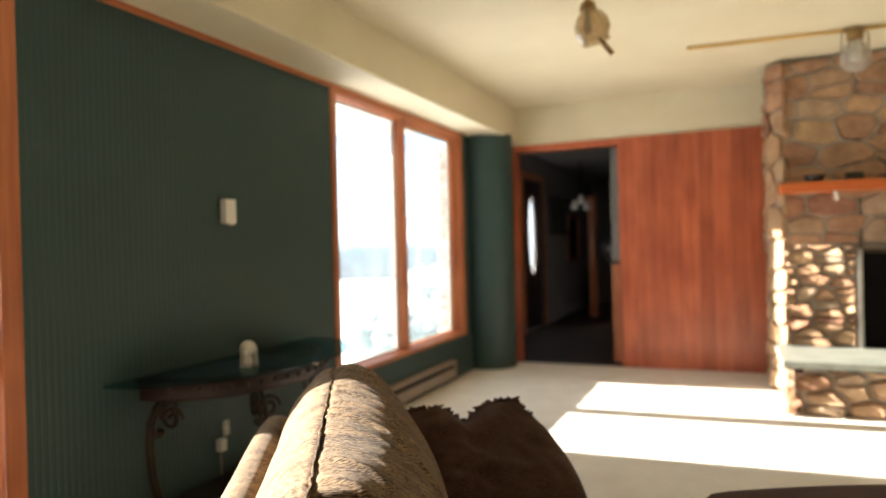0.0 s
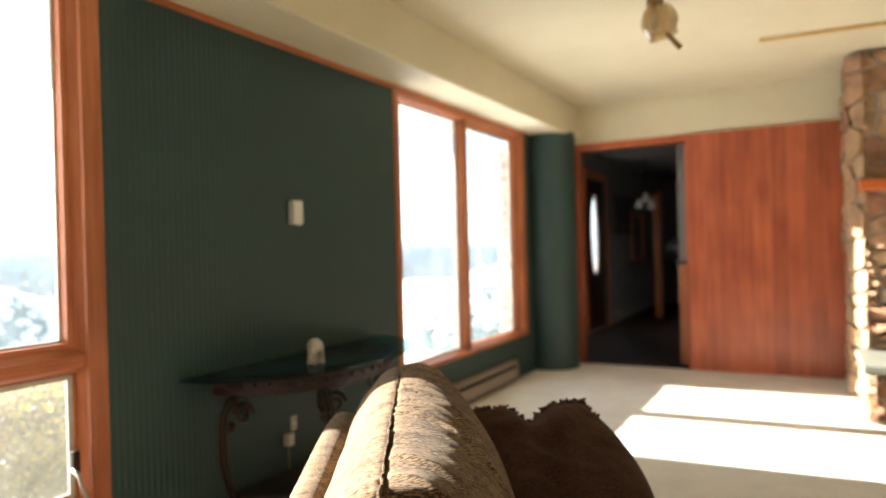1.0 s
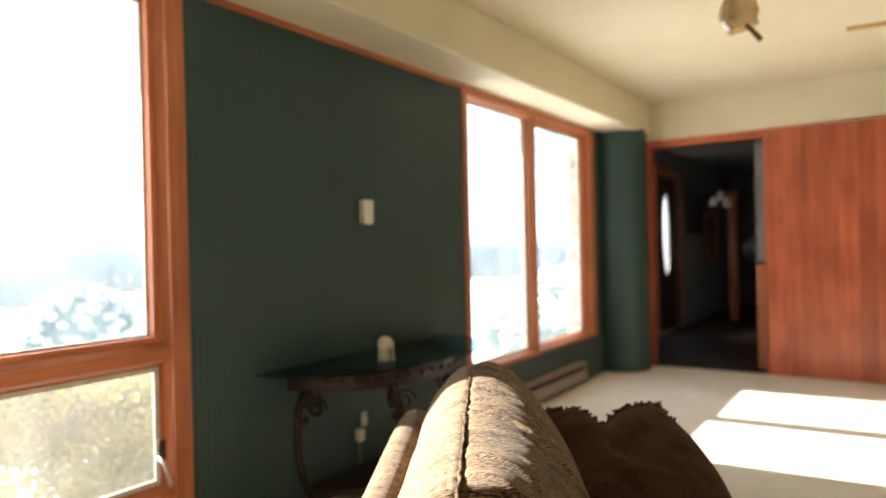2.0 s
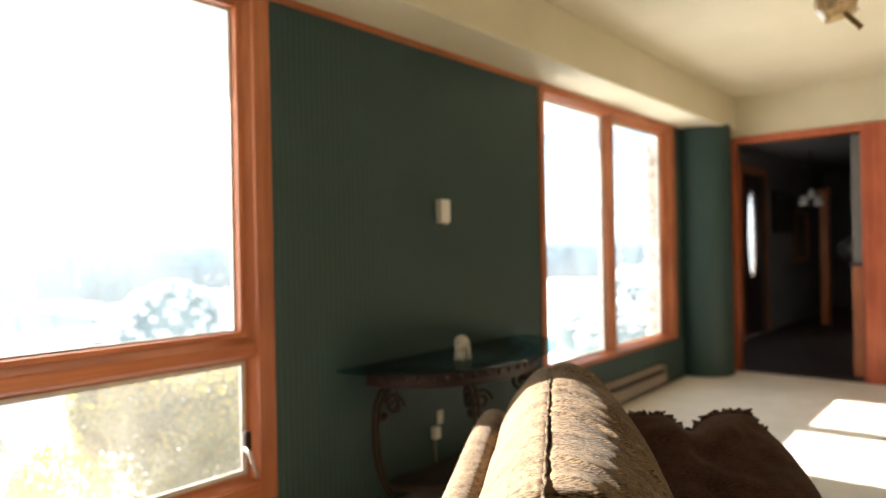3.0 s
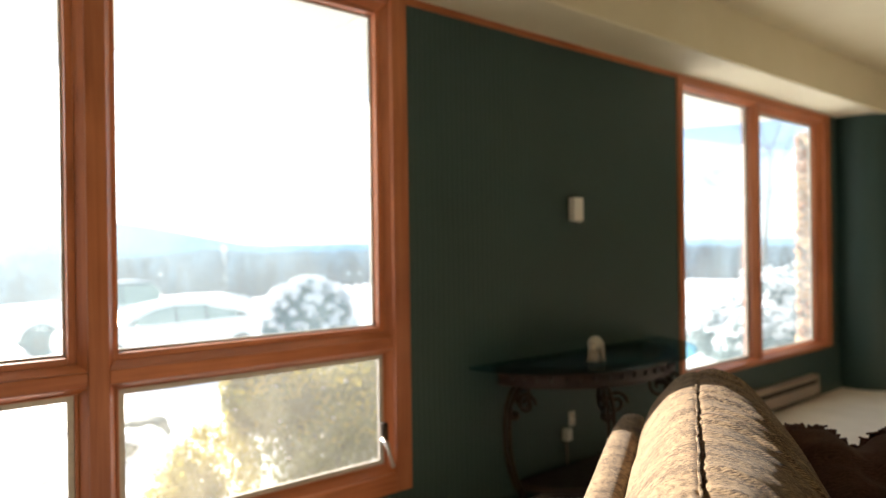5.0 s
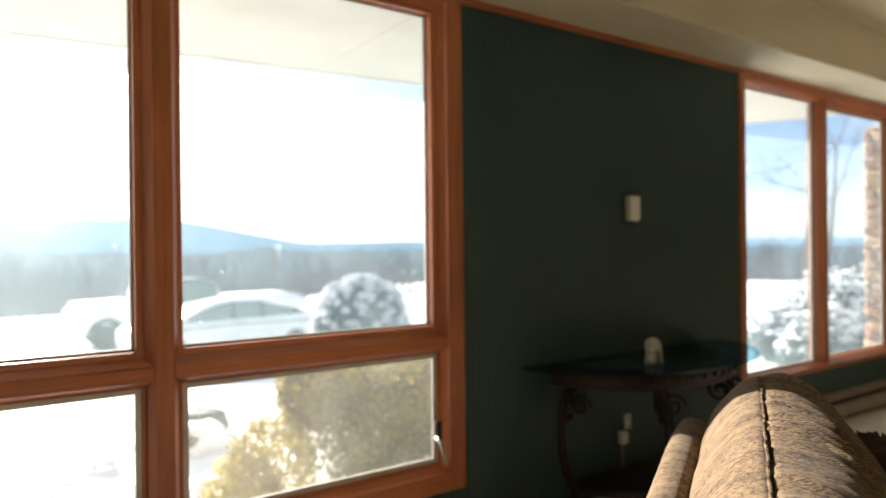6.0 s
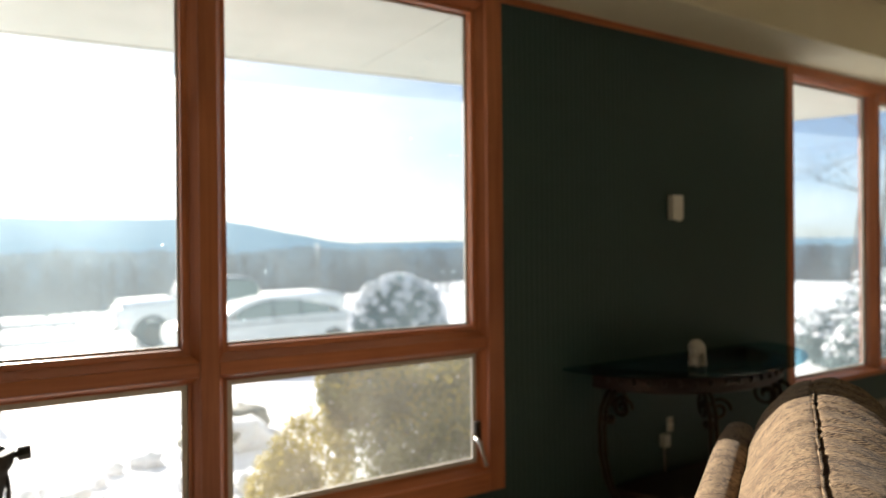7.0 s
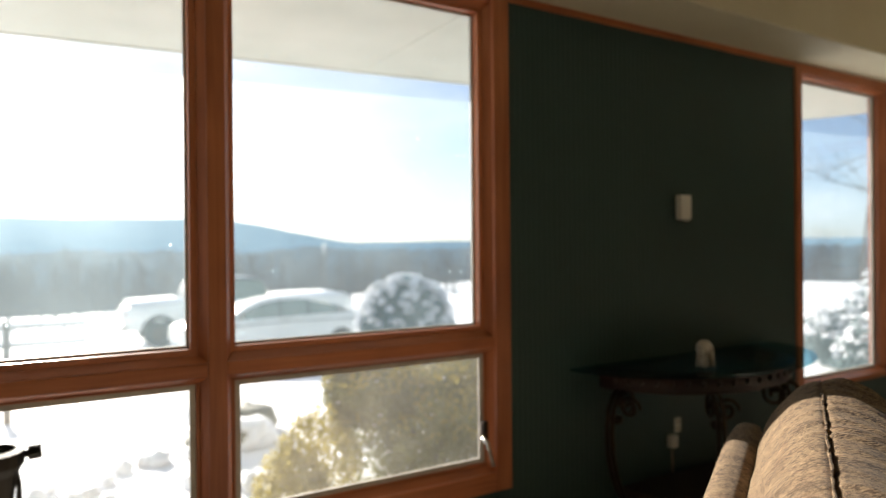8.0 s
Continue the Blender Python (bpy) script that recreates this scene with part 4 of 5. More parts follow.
part("back_frame", soft_box(-0.228, -0.128, -1.80, 0.155, 0.10, 0.655, 0.048), SOFA, sofa, "", True)
part("seat_base", soft_box(-0.13, 0.62, -1.76, 0.0, 0.08, 0.29, 0.03), SOFA, sofa, "", True)
for a, b in ((-1.74, -0.88), (-0.87, -0.005)):
    part("seat_cushion", soft_box(0.12, 0.64, a, b, 0.29, 0.425, 0.05, 0.02, a), SOFA, sofa, "", True)
part("arm", soft_box(-0.124, 0.47, 0.005, 0.150, 0.08, 0.585, 0.07), SOFA, sofa, "", True)
part("arm", soft_box(-0.124, 0.58, -1.92, -1.77, 0.08, 0.58, 0.07), SOFA, sofa, "", True)
for n_, u_ in ((-0.17, -1.7), (0.54, -1.7), (-0.17, 0.08), (0.42, 0.08)):
    c = sp(n_, u_, 0)
    part("foot", lathe(bmesh.new(), tuple(c), [(0.022, 0.0), (0.03, 0.05), (0.028, 0.10)], 14), DARKWOOD, sofa)

# throw pillow against the far arm
pillow = thing("throw_pillow", tuple(sp(0.42, -0.2, 0.44)), "dark brown throw pillow with a ragged fringe, on the sofa", "pillow")
QUAD = [Vector((0.205, -0.055, 0.672)), Vector((0.515, -0.065, 0.690)), Vector((0.660, -0.29, 0.435)), Vector((0.240, -0.27, 0.435))]


def pillow_at(s, t, side):
    """s across, t down, both -1 to 1; side +-1: front or back."""
    a, b = (s + 1) / 2, (t + 1) / 2
    p = QUAD[0] * (1 - a) * (1 - b) + QUAD[1] * a * (1 - b) + QUAD[2] * a * b + QUAD[3] * (1 - a) * b
    nrm = Vector((0.02, -0.76, 0.65)).normalized()
    puff = ((1 - s ** 4) * (1 - t ** 4)) ** 0.55
    crease = math.exp(-((s - 0.02) / 0.26) ** 2) * max(0.0, -t + 0.15)
    wave = 0.020 * noise.noise(Vector((s * 2.4, t * 2.4, 3.1 * side))) + 0.007 * noise.noise(Vector((s * 6, t * 6, side)))
    p = p + nrm * (side * 0.062 * puff + wave * puff)
    p.z -= 0.040 * crease
    p.x += 0.045 * max(0.0, s) ** 2 * (1 - t * t)
    p.y += 0.02 * max(0.0, s) ** 2 * (1 - t * t)
    pinch = 0.05 * (1 - abs(s)) * abs(t) ** 6 + 0.0
    p.z += (0.02 * pinch)
    return sp(p.x, p.y, max(p.z, 0.44))


bm = bmesh.new()
N = 36
for side in (1, -1):
    grid(bm, [[pillow_at(-1 + 2 * i / N, -1 + 2 * j / N, side) for i in range(N + 1)] for j in range(N + 1)])
bmesh.ops.remove_doubles(bm, verts=bm.verts, dist=0.0005)
body = part("cover", bm, BROWN, pillow, "", True)
rng = random.Random(9)
bm = bmesh.new()
for i in range(250):
    s = rng.uniform(-1.0, 1.0)
    if abs(s - 0.02) < 0.12 and rng.random() < 0.7:
        continue
    p = pillow_at(s, -0.985, 0)
    out = (SU * rng.uniform(-0.4, 0.5) + SN * rng.uniform(-0.6, 0.6) + Vector((0, 0, rng.uniform(0.2, 1.0)))).normalized()
    l = rng.uniform(0.010, 0.026)
    curl = SN * rng.uniform(-0.012, 0.012)
    tube(bm, [p - out * 0.004, p + out * l * 0.6 + curl * 0.3, p + out * l + curl - Vector((0, 0, 0.006))], [0.0035, 0.0040, 0.0028], 5)
for i in range(40):
    t = rng.uniform(-1.0, -0.75)
    p = pillow_at(-1.0 if i % 2 else 1.0, t, 0)
    out = (SN * (-1 if i % 2 else 1) + Vector((0, 0, rng.uniform(-0.4, 0.6)))).normalized()
    tube(bm, [p - out * 0.003, p + out * rng.uniform(0.004, 0.012)], [0.0035, 0.003], 5)
part("fringe", bm, FRINGE, body, "ragged brown fringe")

# brown ottoman beyond the sofa
ott = thing("ottoman", (2.52, 1.90, 0), "dark brown upholstered ottoman with a rounded top", "ottoman")
bm = bmesh.new()
bmesh.ops.create_cube(bm, size=1)
bmesh.ops.subdivide_edges(bm, edges=bm.edges, cuts=12, use_grid_fill=True)
for v in bm.verts:
    p = Vector((v.co.x * 0.66, v.co.y * 0.62, v.co.z * 0.20))
    core = Vector((max(-0.26, min(0.26, p.x)), max(-0.24, min(0.24, p.y)), max(-0.03, min(0.03, p.z))))
    d = p - core
    p = core + d.normalized() * min(d.length, 0.07) if d.length > 1e-6 else p
    p.z += 0.03 * (1 - (2 * v.co.x) ** 2) * (1 - (2 * v.co.y) ** 2) if v.co.z > 0 else 0
    v.co = Vector((2.52, 1.90, 0.355)) + Matrix.Rotation(radians(26), 3, "Z") @ p
part("cushion", bm, BROWN, ott, "", True)
box_m = Matrix.Translation((2.52, 1.90, 0.17)) @ Matrix.Rotation(radians(26), 4, "Z") @ Matrix.Diagonal((0.58, 0.54, 0.19, 1))
bm = bmesh.new()
bmesh.ops.create_cube(bm, size=1, matrix=box_m)
bmesh.ops.bevel(bm, geom=list(bm.edges), offset=0.02, segments=2, affect="EDGES")
part("base", bm, BROWN, ott)
for sx, sy in ((-1, -1), (-1, 1), (1, -1), (1, 1)):
    c = Matrix.Rotation(radians(26), 3, "Z") @ Vector((0.24 * sx, 0.22 * sy, 0)) + Vector((2.52, 1.90, 0))
    part("foot", lathe(bmesh.new(), tuple(c), [(0.02, 0.0), (0.028, 0.04), (0.026, 0.075)], 12), DARKWOOD, ott)


# ---- ceiling lamps and strip
def pendant(x, y, zc, tilt, label, k=1.0):
    """Faceted glass lamp in a wire cage on a short stem."""
    lamp = thing("ceiling_lamp", (x, y, CEIL), label, "lamp", "glass ceiling lamps")
    part("rose", lathe(bmesh.new(), (x, y, CEIL if k == 1.0 else CEIL - 0.024), [(0.055, -0.001), (0.05, -0.018), (0.02, -0.026)], 24), BRASS, lamp, "", True)
    part("stem", tube(bmesh.new(), [(x, y, CEIL - 0.02), (x, y, zc + 0.115 * k)], 0.010, 10), BRASS, lamp, "", True)
    part("cap", lathe(bmesh.new(), (x, y, zc), [(a * k, b * k) for a, b in [(0.012, 0.125), (0.035, 0.11), (0.042, 0.075), (0.036, 0.070)]], 24), BRASS, lamp, "", True)
    if k > 1.0:
        outer = [(0.030, 0.080), (0.034, 0.048), (0.048, 0.044), (0.052, 0.008), (0.067, 0.002), (0.070, -0.044), (0.056, -0.076), (0.038, -0.094)]
        glass, lobes, deep = SHADEGLASS, 8, 0.05
    else:
        outer = [(0.028, 0.078), (0.058, 0.058), (0.078, 0.018), (0.080, -0.022), (0.064, -0.056), (0.060, -0.066), (0.068, -0.078)]
        glass, lobes, deep = AMBERGLASS, 8, 0.05
    inner = [(r - 0.006, z) for r, z in outer[::-1]]
    bm = lathe(bmesh.new(), (x, y, zc), [(a * k, b * k) for a, b in outer + inner], 16, lobes, deep)
    if k == 1.0:
        bmesh.ops.rotate(bm, verts=bm.verts, cent=(x, y, zc + 0.07), matrix=Matrix.Rotation(radians(14), 3, Vector((0.39, -0.92, 0))))
    shade = part("shade", bm, glass, lamp, "cut clear glass shade" if k > 1.0 else "amber crimped glass shade")
    part("bulb", lathe(bmesh.new(), (x, y, zc), [(a * k, b * k) for a, b in [(0.010, 0.065), (0.014, 0.03), (0.026, -0.005), (0.024, -0.03), (0.008, -0.045)]], 16), WHITE, shade, "", True)
    q = Matrix.Rotation(tilt, 3, "Z")
    pts = [Vector((x, y, zc)) + q @ Vector((a * k, 0, b * k)) for a, b in ((-0.075, 0.0), (-0.070, 0.10), (-0.055, 0.128), (0.055, 0.128), (0.070, 0.10), (0.075, 0.0))]
    if k > 1.0:
        part("yoke", tube(bmesh.new(), pts, 0.004, 6), IRON, lamp)
    return lamp


first = pendant(1.618, 3.26, 2.165, radians(20), "hanging brass and ribbed glass ceiling lamp, unlit")
part("knob_arm", tube(bmesh.new(), [(1.660, 3.29, 2.11), (1.720, 3.31, 2.035)], [0.012, 0.014], 10), BRASS, first, "dark brass side arm")
pendant(2.958, 4.95, 2.285, radians(25), "ribbed clear glass lamp hung under the ceiling strip", 1.2)
strip = thing("ceiling_strip", (2.9, 4.93, CEIL), "thin pale wooden strip fixed along the ceiling", "batten")
m = Matrix.Translation((3.2, 4.965, CEIL - 0.0125)) @ Matrix.Rotation(radians(3.7), 4, "Z") @ Matrix.Diagonal((2.46, 0.028, 0.022, 1))
bm = bmesh.new()
bmesh.ops.create_cube(bm, size=1, matrix=m)
bmesh.ops.bevel(bm, geom=list(bm.edges), offset=0.003, segments=1, affect="EDGES")
part("batten", bm, PINE, strip)

# ---- black light stand before the window
stand = thing("light_stand", (1.2, -0.080, 0), "black folding light stand with a clamp knob", "stand")
lathe_c = (1.2, -0.080, 0)
part("column", lathe(bmesh.new(), lathe_c, [(0.014, 0.16), (0.014, 0.62), (0.020, 0.62), (0.020, 0.66), (0.012, 0.66), (0.012, 0.84)], 16), BLACK, stand, "", True)
part("head", lathe(bmesh.new(), (1.2, -0.070, 0), [(0.018, 0.84), (0.024, 0.86), (0.030, 0.895), (0.036, 0.905), (0.036, 0.921), (0.028, 0.923), (0.020, 0.908)], 20), BLACK, stand)
knob = part("knob", tube(bmesh.new(), [(1.2, -0.042, 0.913), (1.2, -0.030, 0.914)], 0.0045, 8), BLACK, stand)
part("grip", tube(bmesh.new(), [(1.2, -0.031, 0.914), (1.2, -0.017, 0.915)], [0.0085, 0.0085], 8), BLACK, knob)
part("strap", tube(bmesh.new(), [(1.2, -0.044, 0.900), (1.203, -0.040, 0.88), (1.2, -0.041, 0.83), (1.2, -0.046, 0.79)], 0.003, 6), BLACK, stand)
for k in range(3):
    a = radians(70 + 120 * k)
    d = Vector((math.cos(a), math.sin(a), 0))
    c = Vector(lathe_c)
    leg = part("leg", tube(bmesh.new(), [c + d * 0.02 + Vector((0, 0, 0.60)), c + d * 0.33 + Vector((0, 0, 0.012))], 0.009, 8), BLACK, stand)
    part("rubber_foot", tube(bmesh.new(), [c + d * 0.325 + Vector((0, 0, 0.02)), c + d * 0.335 + Vector((0, 0, 0.0))], 0.013, 8), RUBBER, leg)
    part("brace", tube(bmesh.new(), [c + d * 0.02 + Vector((0, 0, 0.20)), c + d * 0.20 + Vector((0, 0, 0.26))], 0.006, 6), BLACK, stand)

# ---- outside: snow, eave, shrubs, cars, trees, hills
def smooth(a, b, v):
    t = max(0.0, min(1.0, (v - a) / (b - a)))
    return t * t * (3 - 2 * t)


def land(x, y):
    r = math.hypot(x, y - 5)
    z = -0.50 - 0.88 * smooth(3, 11, -x) * (1 - smooth(9, 19, y))
    z -= 40.0 * smooth(27, 330, r) + 3.0 * smooth(28, 45, r)
    if r < 60:
        z += 0.05 * noise.noise(Vector((x * 0.5, y * 0.5, 0))) + 0.02 * noise.noise(Vector((x * 2.1, y * 2.1, 3)))
    return z


bm = bmesh.new()
rows = []
radius = 0.5
while radius < 4000:
    rows.append([(math.cos(2 * math.pi * k / 160) * radius, 5 + math.sin(2 * math.pi * k / 160) * radius, land(math.cos(2 * math.pi * k / 160) * radius, 5 + math.sin(2 * math.pi * k / 160) * radius)) for k in range(160)])
    radius *= 1.055 if radius < 60 else 1.25
vs = grid(bm, rows, True)
bm.faces.new(vs[0])
ground = part("ground", bm, SNOW, None, "", True)
tagged(ground, "snow-covered ground falling away from the house", "snow", "", "structure")

eave = thing("eave", (-0.6, 4, 2.13), "white boarded roof overhang outside the windows", "eave", "", "structure")


def plan_slab(outline, z0, z1):
    """A level slab over a plan outline."""
    bm = bmesh.new()
    lo = [bm.verts.new((x, y, z0)) for x, y in outline]
    hi = [bm.verts.new((x, y, z1)) for x, y in outline]
    bm.faces.new(lo[::-1]), bm.faces.new(hi)
    k = len(outline)
    for i in range(k):
        bm.faces.new((lo[i], lo[(i + 1) % k], hi[(i + 1) % k], hi[i]))
    return bm


def eave_x(y):
    return -1.405 + 0.097 * y


part("underside", plan_slab([(-0.101, -4.0), (-0.101, 5.42), (eave_x(5.07), 5.07), (eave_x(-4.0), -4.0)], 2.130, 2.16), OUTSOFFIT, eave)
part("fascia", plan_slab([(eave_x(-4.0) - 0.001, -4.0), (eave_x(5.07) - 0.001, 5.07), (-0.101, 5.421), (-0.101, 5.455), (eave_x(5.1) - 0.03, 5.10), (eave_x(-4.0) - 0.035, -4.0)], 2.126, 2.36), OUTSOFFIT, eave)
part("roof_edge", plan_slab([(-0.101, -4.0), (-0.101, 5.48), (eave_x(5.13) - 0.05, 5.13), (eave_x(-4.0) - 0.06, -4.0)], 2.36, 2.45), SNOW, eave, "snow lying on the roof edge")
for y in (-1.2, 1.515, 3.9):
    part("joint", B(eave_x(y) + 0.02, -0.102, y, y + 0.012, 2.127, 2.1305), OUTSOFFIT, eave)

pier = thing("stone_pier", (-0.3, 6.25, -0.5), "fieldstone pier on the house corner under the eave", "pier")
part("core", B(-0.44, -0.2015, 6.16, 6.428, -0.6, 2.128, bevel=0.01), MORTAR, pier)
part("core", B(-0.2005, -0.1015, 6.16, 6.308, -0.6, 2.128), MORTAR, pier)
stonework(pier, (-0.455, 6.16, -0.5), (1, 0, 0), (0, -1, 0), 0.35, 0.0, 2.62, (0.06, 0.14), (0.10, 0.24), 0.04, 21)
stonework(pier, (-0.44, 6.43, -0.5), (0, -1, 0), (-1, 0, 0), 0.28, 0.0, 2.62, (0.06, 0.14), (0.10, 0.24), 0.03, 25)


def foliage(blobs, count, size, seed, snow=0.0, top_only=False):
    """Many small leaf blades spread through uneven blobs; returns mesh for leaves or for snow lumps on the upper side."""
    rng = random.Random(seed)
    verts, faces = [], []
    for _ in range(count):
        c, r = rng.choice(blobs)
        d = Vector((rng.gauss(0, 1), rng.gauss(0, 1), rng.gauss(0, 1))).normalized()
        if top_only:
            d.z = abs(d.z) * 0.8 + 0.15
            d.normalize()
        k = rng.uniform(0.78, 1.02) * (1 + 0.22 * noise.noise(Vector((d.x * 2.6 + seed, d.y * 2.6, d.z * 2.6))))
        p = Vector(c) + Vector((d.x * r[0], d.y * r[1], d.z * r[2])) * k
        a = Vector((rng.gauss(0, 1), rng.gauss(0, 1), rng.gauss(0, 1))).normalized()
        b = a.cross(d + Vector((0.01, 0.02, 0.03))).normalized()
        l, w = size * rng.uniform(0.6, 1.4), size * rng.uniform(0.25, 0.5)
        if snow:
            l = w = size * rng.uniform(0.5, 1.3)
            a = Vector((rng.gauss(0, 1), rng.gauss(0, 1), 0.2)).normalized()
            b = a.cross(Vector((0, 0, 1))).normalized()
            i = len(verts)
            ring6 = [(math.cos(q * math.pi / 3), math.sin(q * math.pi / 3)) for q in range(6)]
            verts += [p + a * l * cc * rng.uniform(0.7, 1.1) + b * w * ss * rng.uniform(0.7, 1.1) for cc, ss in ring6]
            verts.append(p + Vector((0, 0, l * 0.55)))
            faces += [(i + q, i + (q + 1) % 6, i + 6) for q in range(6)]
        else:
            i = len(verts)
            verts += [p - a * l * 0.5, p + b * w, p + a * l * 0.7, p - b * w]
            faces.append((i, i + 1, i + 2, i + 3))
    return verts, faces


def mesh_part(name, data, material, parent, label="", smooth_it=False):
    me = bpy.data.meshes.new(name)
    o = world_place(parent)
    me.from_pydata([v - o for v in data[0]], [], data[1])
    me.materials.append(material)
    if smooth_it:
        me.shade_smooth()
    ob = new(name, me)
    ob.parent = parent
    return tagged(ob, label)


def stems(base, tips, r):
    bm = bmesh.new()
    for t in tips:
        m = (Vector(base) + Vector(t)) / 2 + Vector((0.02, 0.03, -0.05))
        tube(bm, [base, m, t], [r, r * 0.7, r * 0.25], 5)
    return bm


# golden shrubs close below the window
g0 = land(-1.9, 2.1)
gold = thing("golden_shrub", (-1.9, 2.1, g0), "golden evergreen shrub close outside the window", "shrub")
blobs = [((-1.95, 2.2, 0.0), (0.60, 0.60, 0.52)), ((-1.80, 1.80, 0.24), (0.32, 0.30, 0.24)), ((-2.1, 2.6, 0.05), (0.5, 0.5, 0.45)), ((-1.7, 2.3, -0.1), (0.4, 0.5, 0.5))]
part("stems", stems((-1.9, 2.1, g0), [b[0] for b in blobs], 0.03), BARK, gold)
mesh_part("crown", foliage(blobs, 30000, 0.030, 31), DRYLEAF, gold)
mesh_part("new_growth", foliage([(c, tuple(q * 1.05 for q in r)) for c, r in blobs], 6000, 0.028, 32, top_only=True), GOLDLEAF, gold, "yellow-gold sprays of new growth")
mesh_part("snow_flecks", foliage([(c, tuple(q * 1.03 for q in r)) for c, r in blobs], 260, 0.016, 33, snow=1), SNOW, gold, "flecks of snow caught in the twigs")
g1 = land(-1.7, 1.35)
small = thing("golden_shrub", (-1.7, 1.35, g1), "small yellow-leaved shrub growing through the snow", "shrub")
blobs = [((-1.72, 1.42, -0.13), (0.26, 0.26, 0.30)), ((-1.64, 1.22, -0.28), (0.24, 0.22, 0.28))]
part("stems", stems((-1.7, 1.35, g1), [b[0] for b in blobs], 0.02), BARK, small)
mesh_part("crown", foliage(blobs, 7000, 0.026, 41), GOLDLEAF, small)

# round snowy shrub on the lawn
RX, RY, RZ = -10.0, 6.42, -0.38
g2 = land(RX, RY)
rnd = thing("round_shrub", (RX, RY, g2), "clipped round evergreen shrub under a cap of snow", "shrub")
rng = random.Random(12)
blobs = [((RX, RY, RZ), (0.86, 0.92, 0.90))]
part("stems", stems((RX, RY, g2), [(RX + 0.5 * math.cos(a), RY + 0.5 * math.sin(a), RZ + 0.1) for a in (0, 1.3, 2.6, 3.9, 5.2)], 0.05), BARK, rnd)
mesh_part("crown", foliage(blobs, 17000, 0.062, 51), DEEPLEAF, rnd)
caps = []
for _ in range(210):
    a, e = rng.uniform(0, 6.283), rng.uniform(-0.15, 1.5)
    c = (RX + 0.90 * math.cos(a) * math.cos(e), RY + 0.98 * math.sin(a) * math.cos(e), RZ + 0.02 + 0.93 * math.sin(e))
    caps.append((c, (rng.uniform(0.05, 0.12), rng.uniform(0.05, 0.12), 0.06)))
mesh_part("snow_caps", foliage(caps, 6500, 0.034, 52, snow=1), SNOW, rnd, "lumps of snow on the twigs", True)

# snow-laden low shrubs by the tall window
for i, (x, y, r, h) in enumerate(((-2.75, 9.1, 0.70, 0.80), (-2.05, 9.4, 0.80, 1.02), (-2.7, 10.8, 0.9, 1.05), (-1.75, 8.3, 0.6, 0.74), (-2.3, 12.2, 0.9, 1.10))):
    gz = land(x, y)
    s = thing("low_shrub", (x, y, gz), "low evergreen shrub bowed down with fresh snow", "shrub", "snowy shrubs beside the house")
    rng = random.Random(60 + i)
    blobs = [((x + rng.uniform(-0.4, 0.4) * r, y + rng.uniform(-0.4, 0.4) * r, gz + h * rng.uniform(0.4, 0.75)), (r * 0.6, r * 0.6, h * 0.5)) for _ in range(6)]
    part("stems", stems((x, y, gz), [b[0] for b in blobs], 0.025), BARK, s)
    mesh_part("crown", foliage(blobs, 6500, 0.05, 61 + i), FROSTLEAF, s)
    mesh_part("snow_caps", foliage([(c, tuple(q * 1.02 for q in rr)) for c, rr in blobs], 950, 0.060, 71 + i, snow=1, top_only=True), SNOW, s, "snow lying on the branches", True)

# rough stones and snow lumps near the window
rng = random.Random(5)
BED = [(-4.9, 1.75), (-4.2, 1.62), (-3.65, 1.50), (-3.7, 1.25), (-4.7, 1.45)]
for i in range(21):
    x, y = BED[i - 16] if i > 15 else (-2.5 - rng.uniform(0, 1.0), -0.5 + i * 0.115 + rng.uniform(-0.05, 0.05))
    gz = land(x, y)
    bm = bmesh.new()
    bmesh.ops.create_icosphere(bm, subdivisions=3, radius=1)
    k = rng.uniform(0.06, 0.12) if i < 16 else rng.uniform(0.20, 0.30)
    for v in bm.verts:
        v.co = Vector((x, y, gz + k * 0.35)) + Vector((v.co.x * k * 1.3, v.co.y * k, v.co.z * k * 0.7)) * (1 + 0.45 * noise.noise(v.co * 1.7 + Vector((i, 0, 0))) + 0.12 * noise.noise(v.co * 5.0 + Vector((i, 4, 0))))
    # only two lumps are slate-grey rock, all others are plain snow
    tagged(part("rock", bm, SLATE if i > 15 and i % 2 else SNOW, None, "", True, (x, y, gz)), "rough lump of snow and garden rock", "rock", "rocks edging the garden bed")


# ---- parked vehicles
def loft(x, y, gz, width, stations):
    """Rounded body shell along y: stations of (y, bottom, top, share of the width)."""
    bm = bmesh.new()
    rows = []
    for f, zb, zt, k in stations:
        w = width / 2 * k
        rows.append([(x + a * w, y + f, gz + b) for a, b in ((-0.90, zb), (-0.98, zb + 0.10), (-1.0, (zb + zt) / 2), (-0.97, zt - 0.08), (-0.86, zt), (0.86, zt), (0.97, zt - 0.08), (1.0, (zb + zt) / 2), (0.98, zb + 0.10), (0.90, zb))])
    vs = grid(bm, rows, True)
    bm.faces.new(vs[0]), bm.faces.new(vs[-1][::-1])
    return bm


def wheels(car, x, y, gz, width, places, r):
    for f in places:
        for sgn in (-1, 1):
            c = (x + sgn * width * 0.44, y + f)
            wheel = part("wheel", tube(bmesh.new(), [(c[0] - 0.11, c[1], gz + r), (c[0] + 0.11, c[1], gz + r)], r, 24), RUBBER, car)
            part("rim", tube(bmesh.new(), [(c[0] - 0.115, c[1], gz + r), (c[0] + 0.115, c[1], gz + r)], r * 0.55, 18), IRON, wheel)


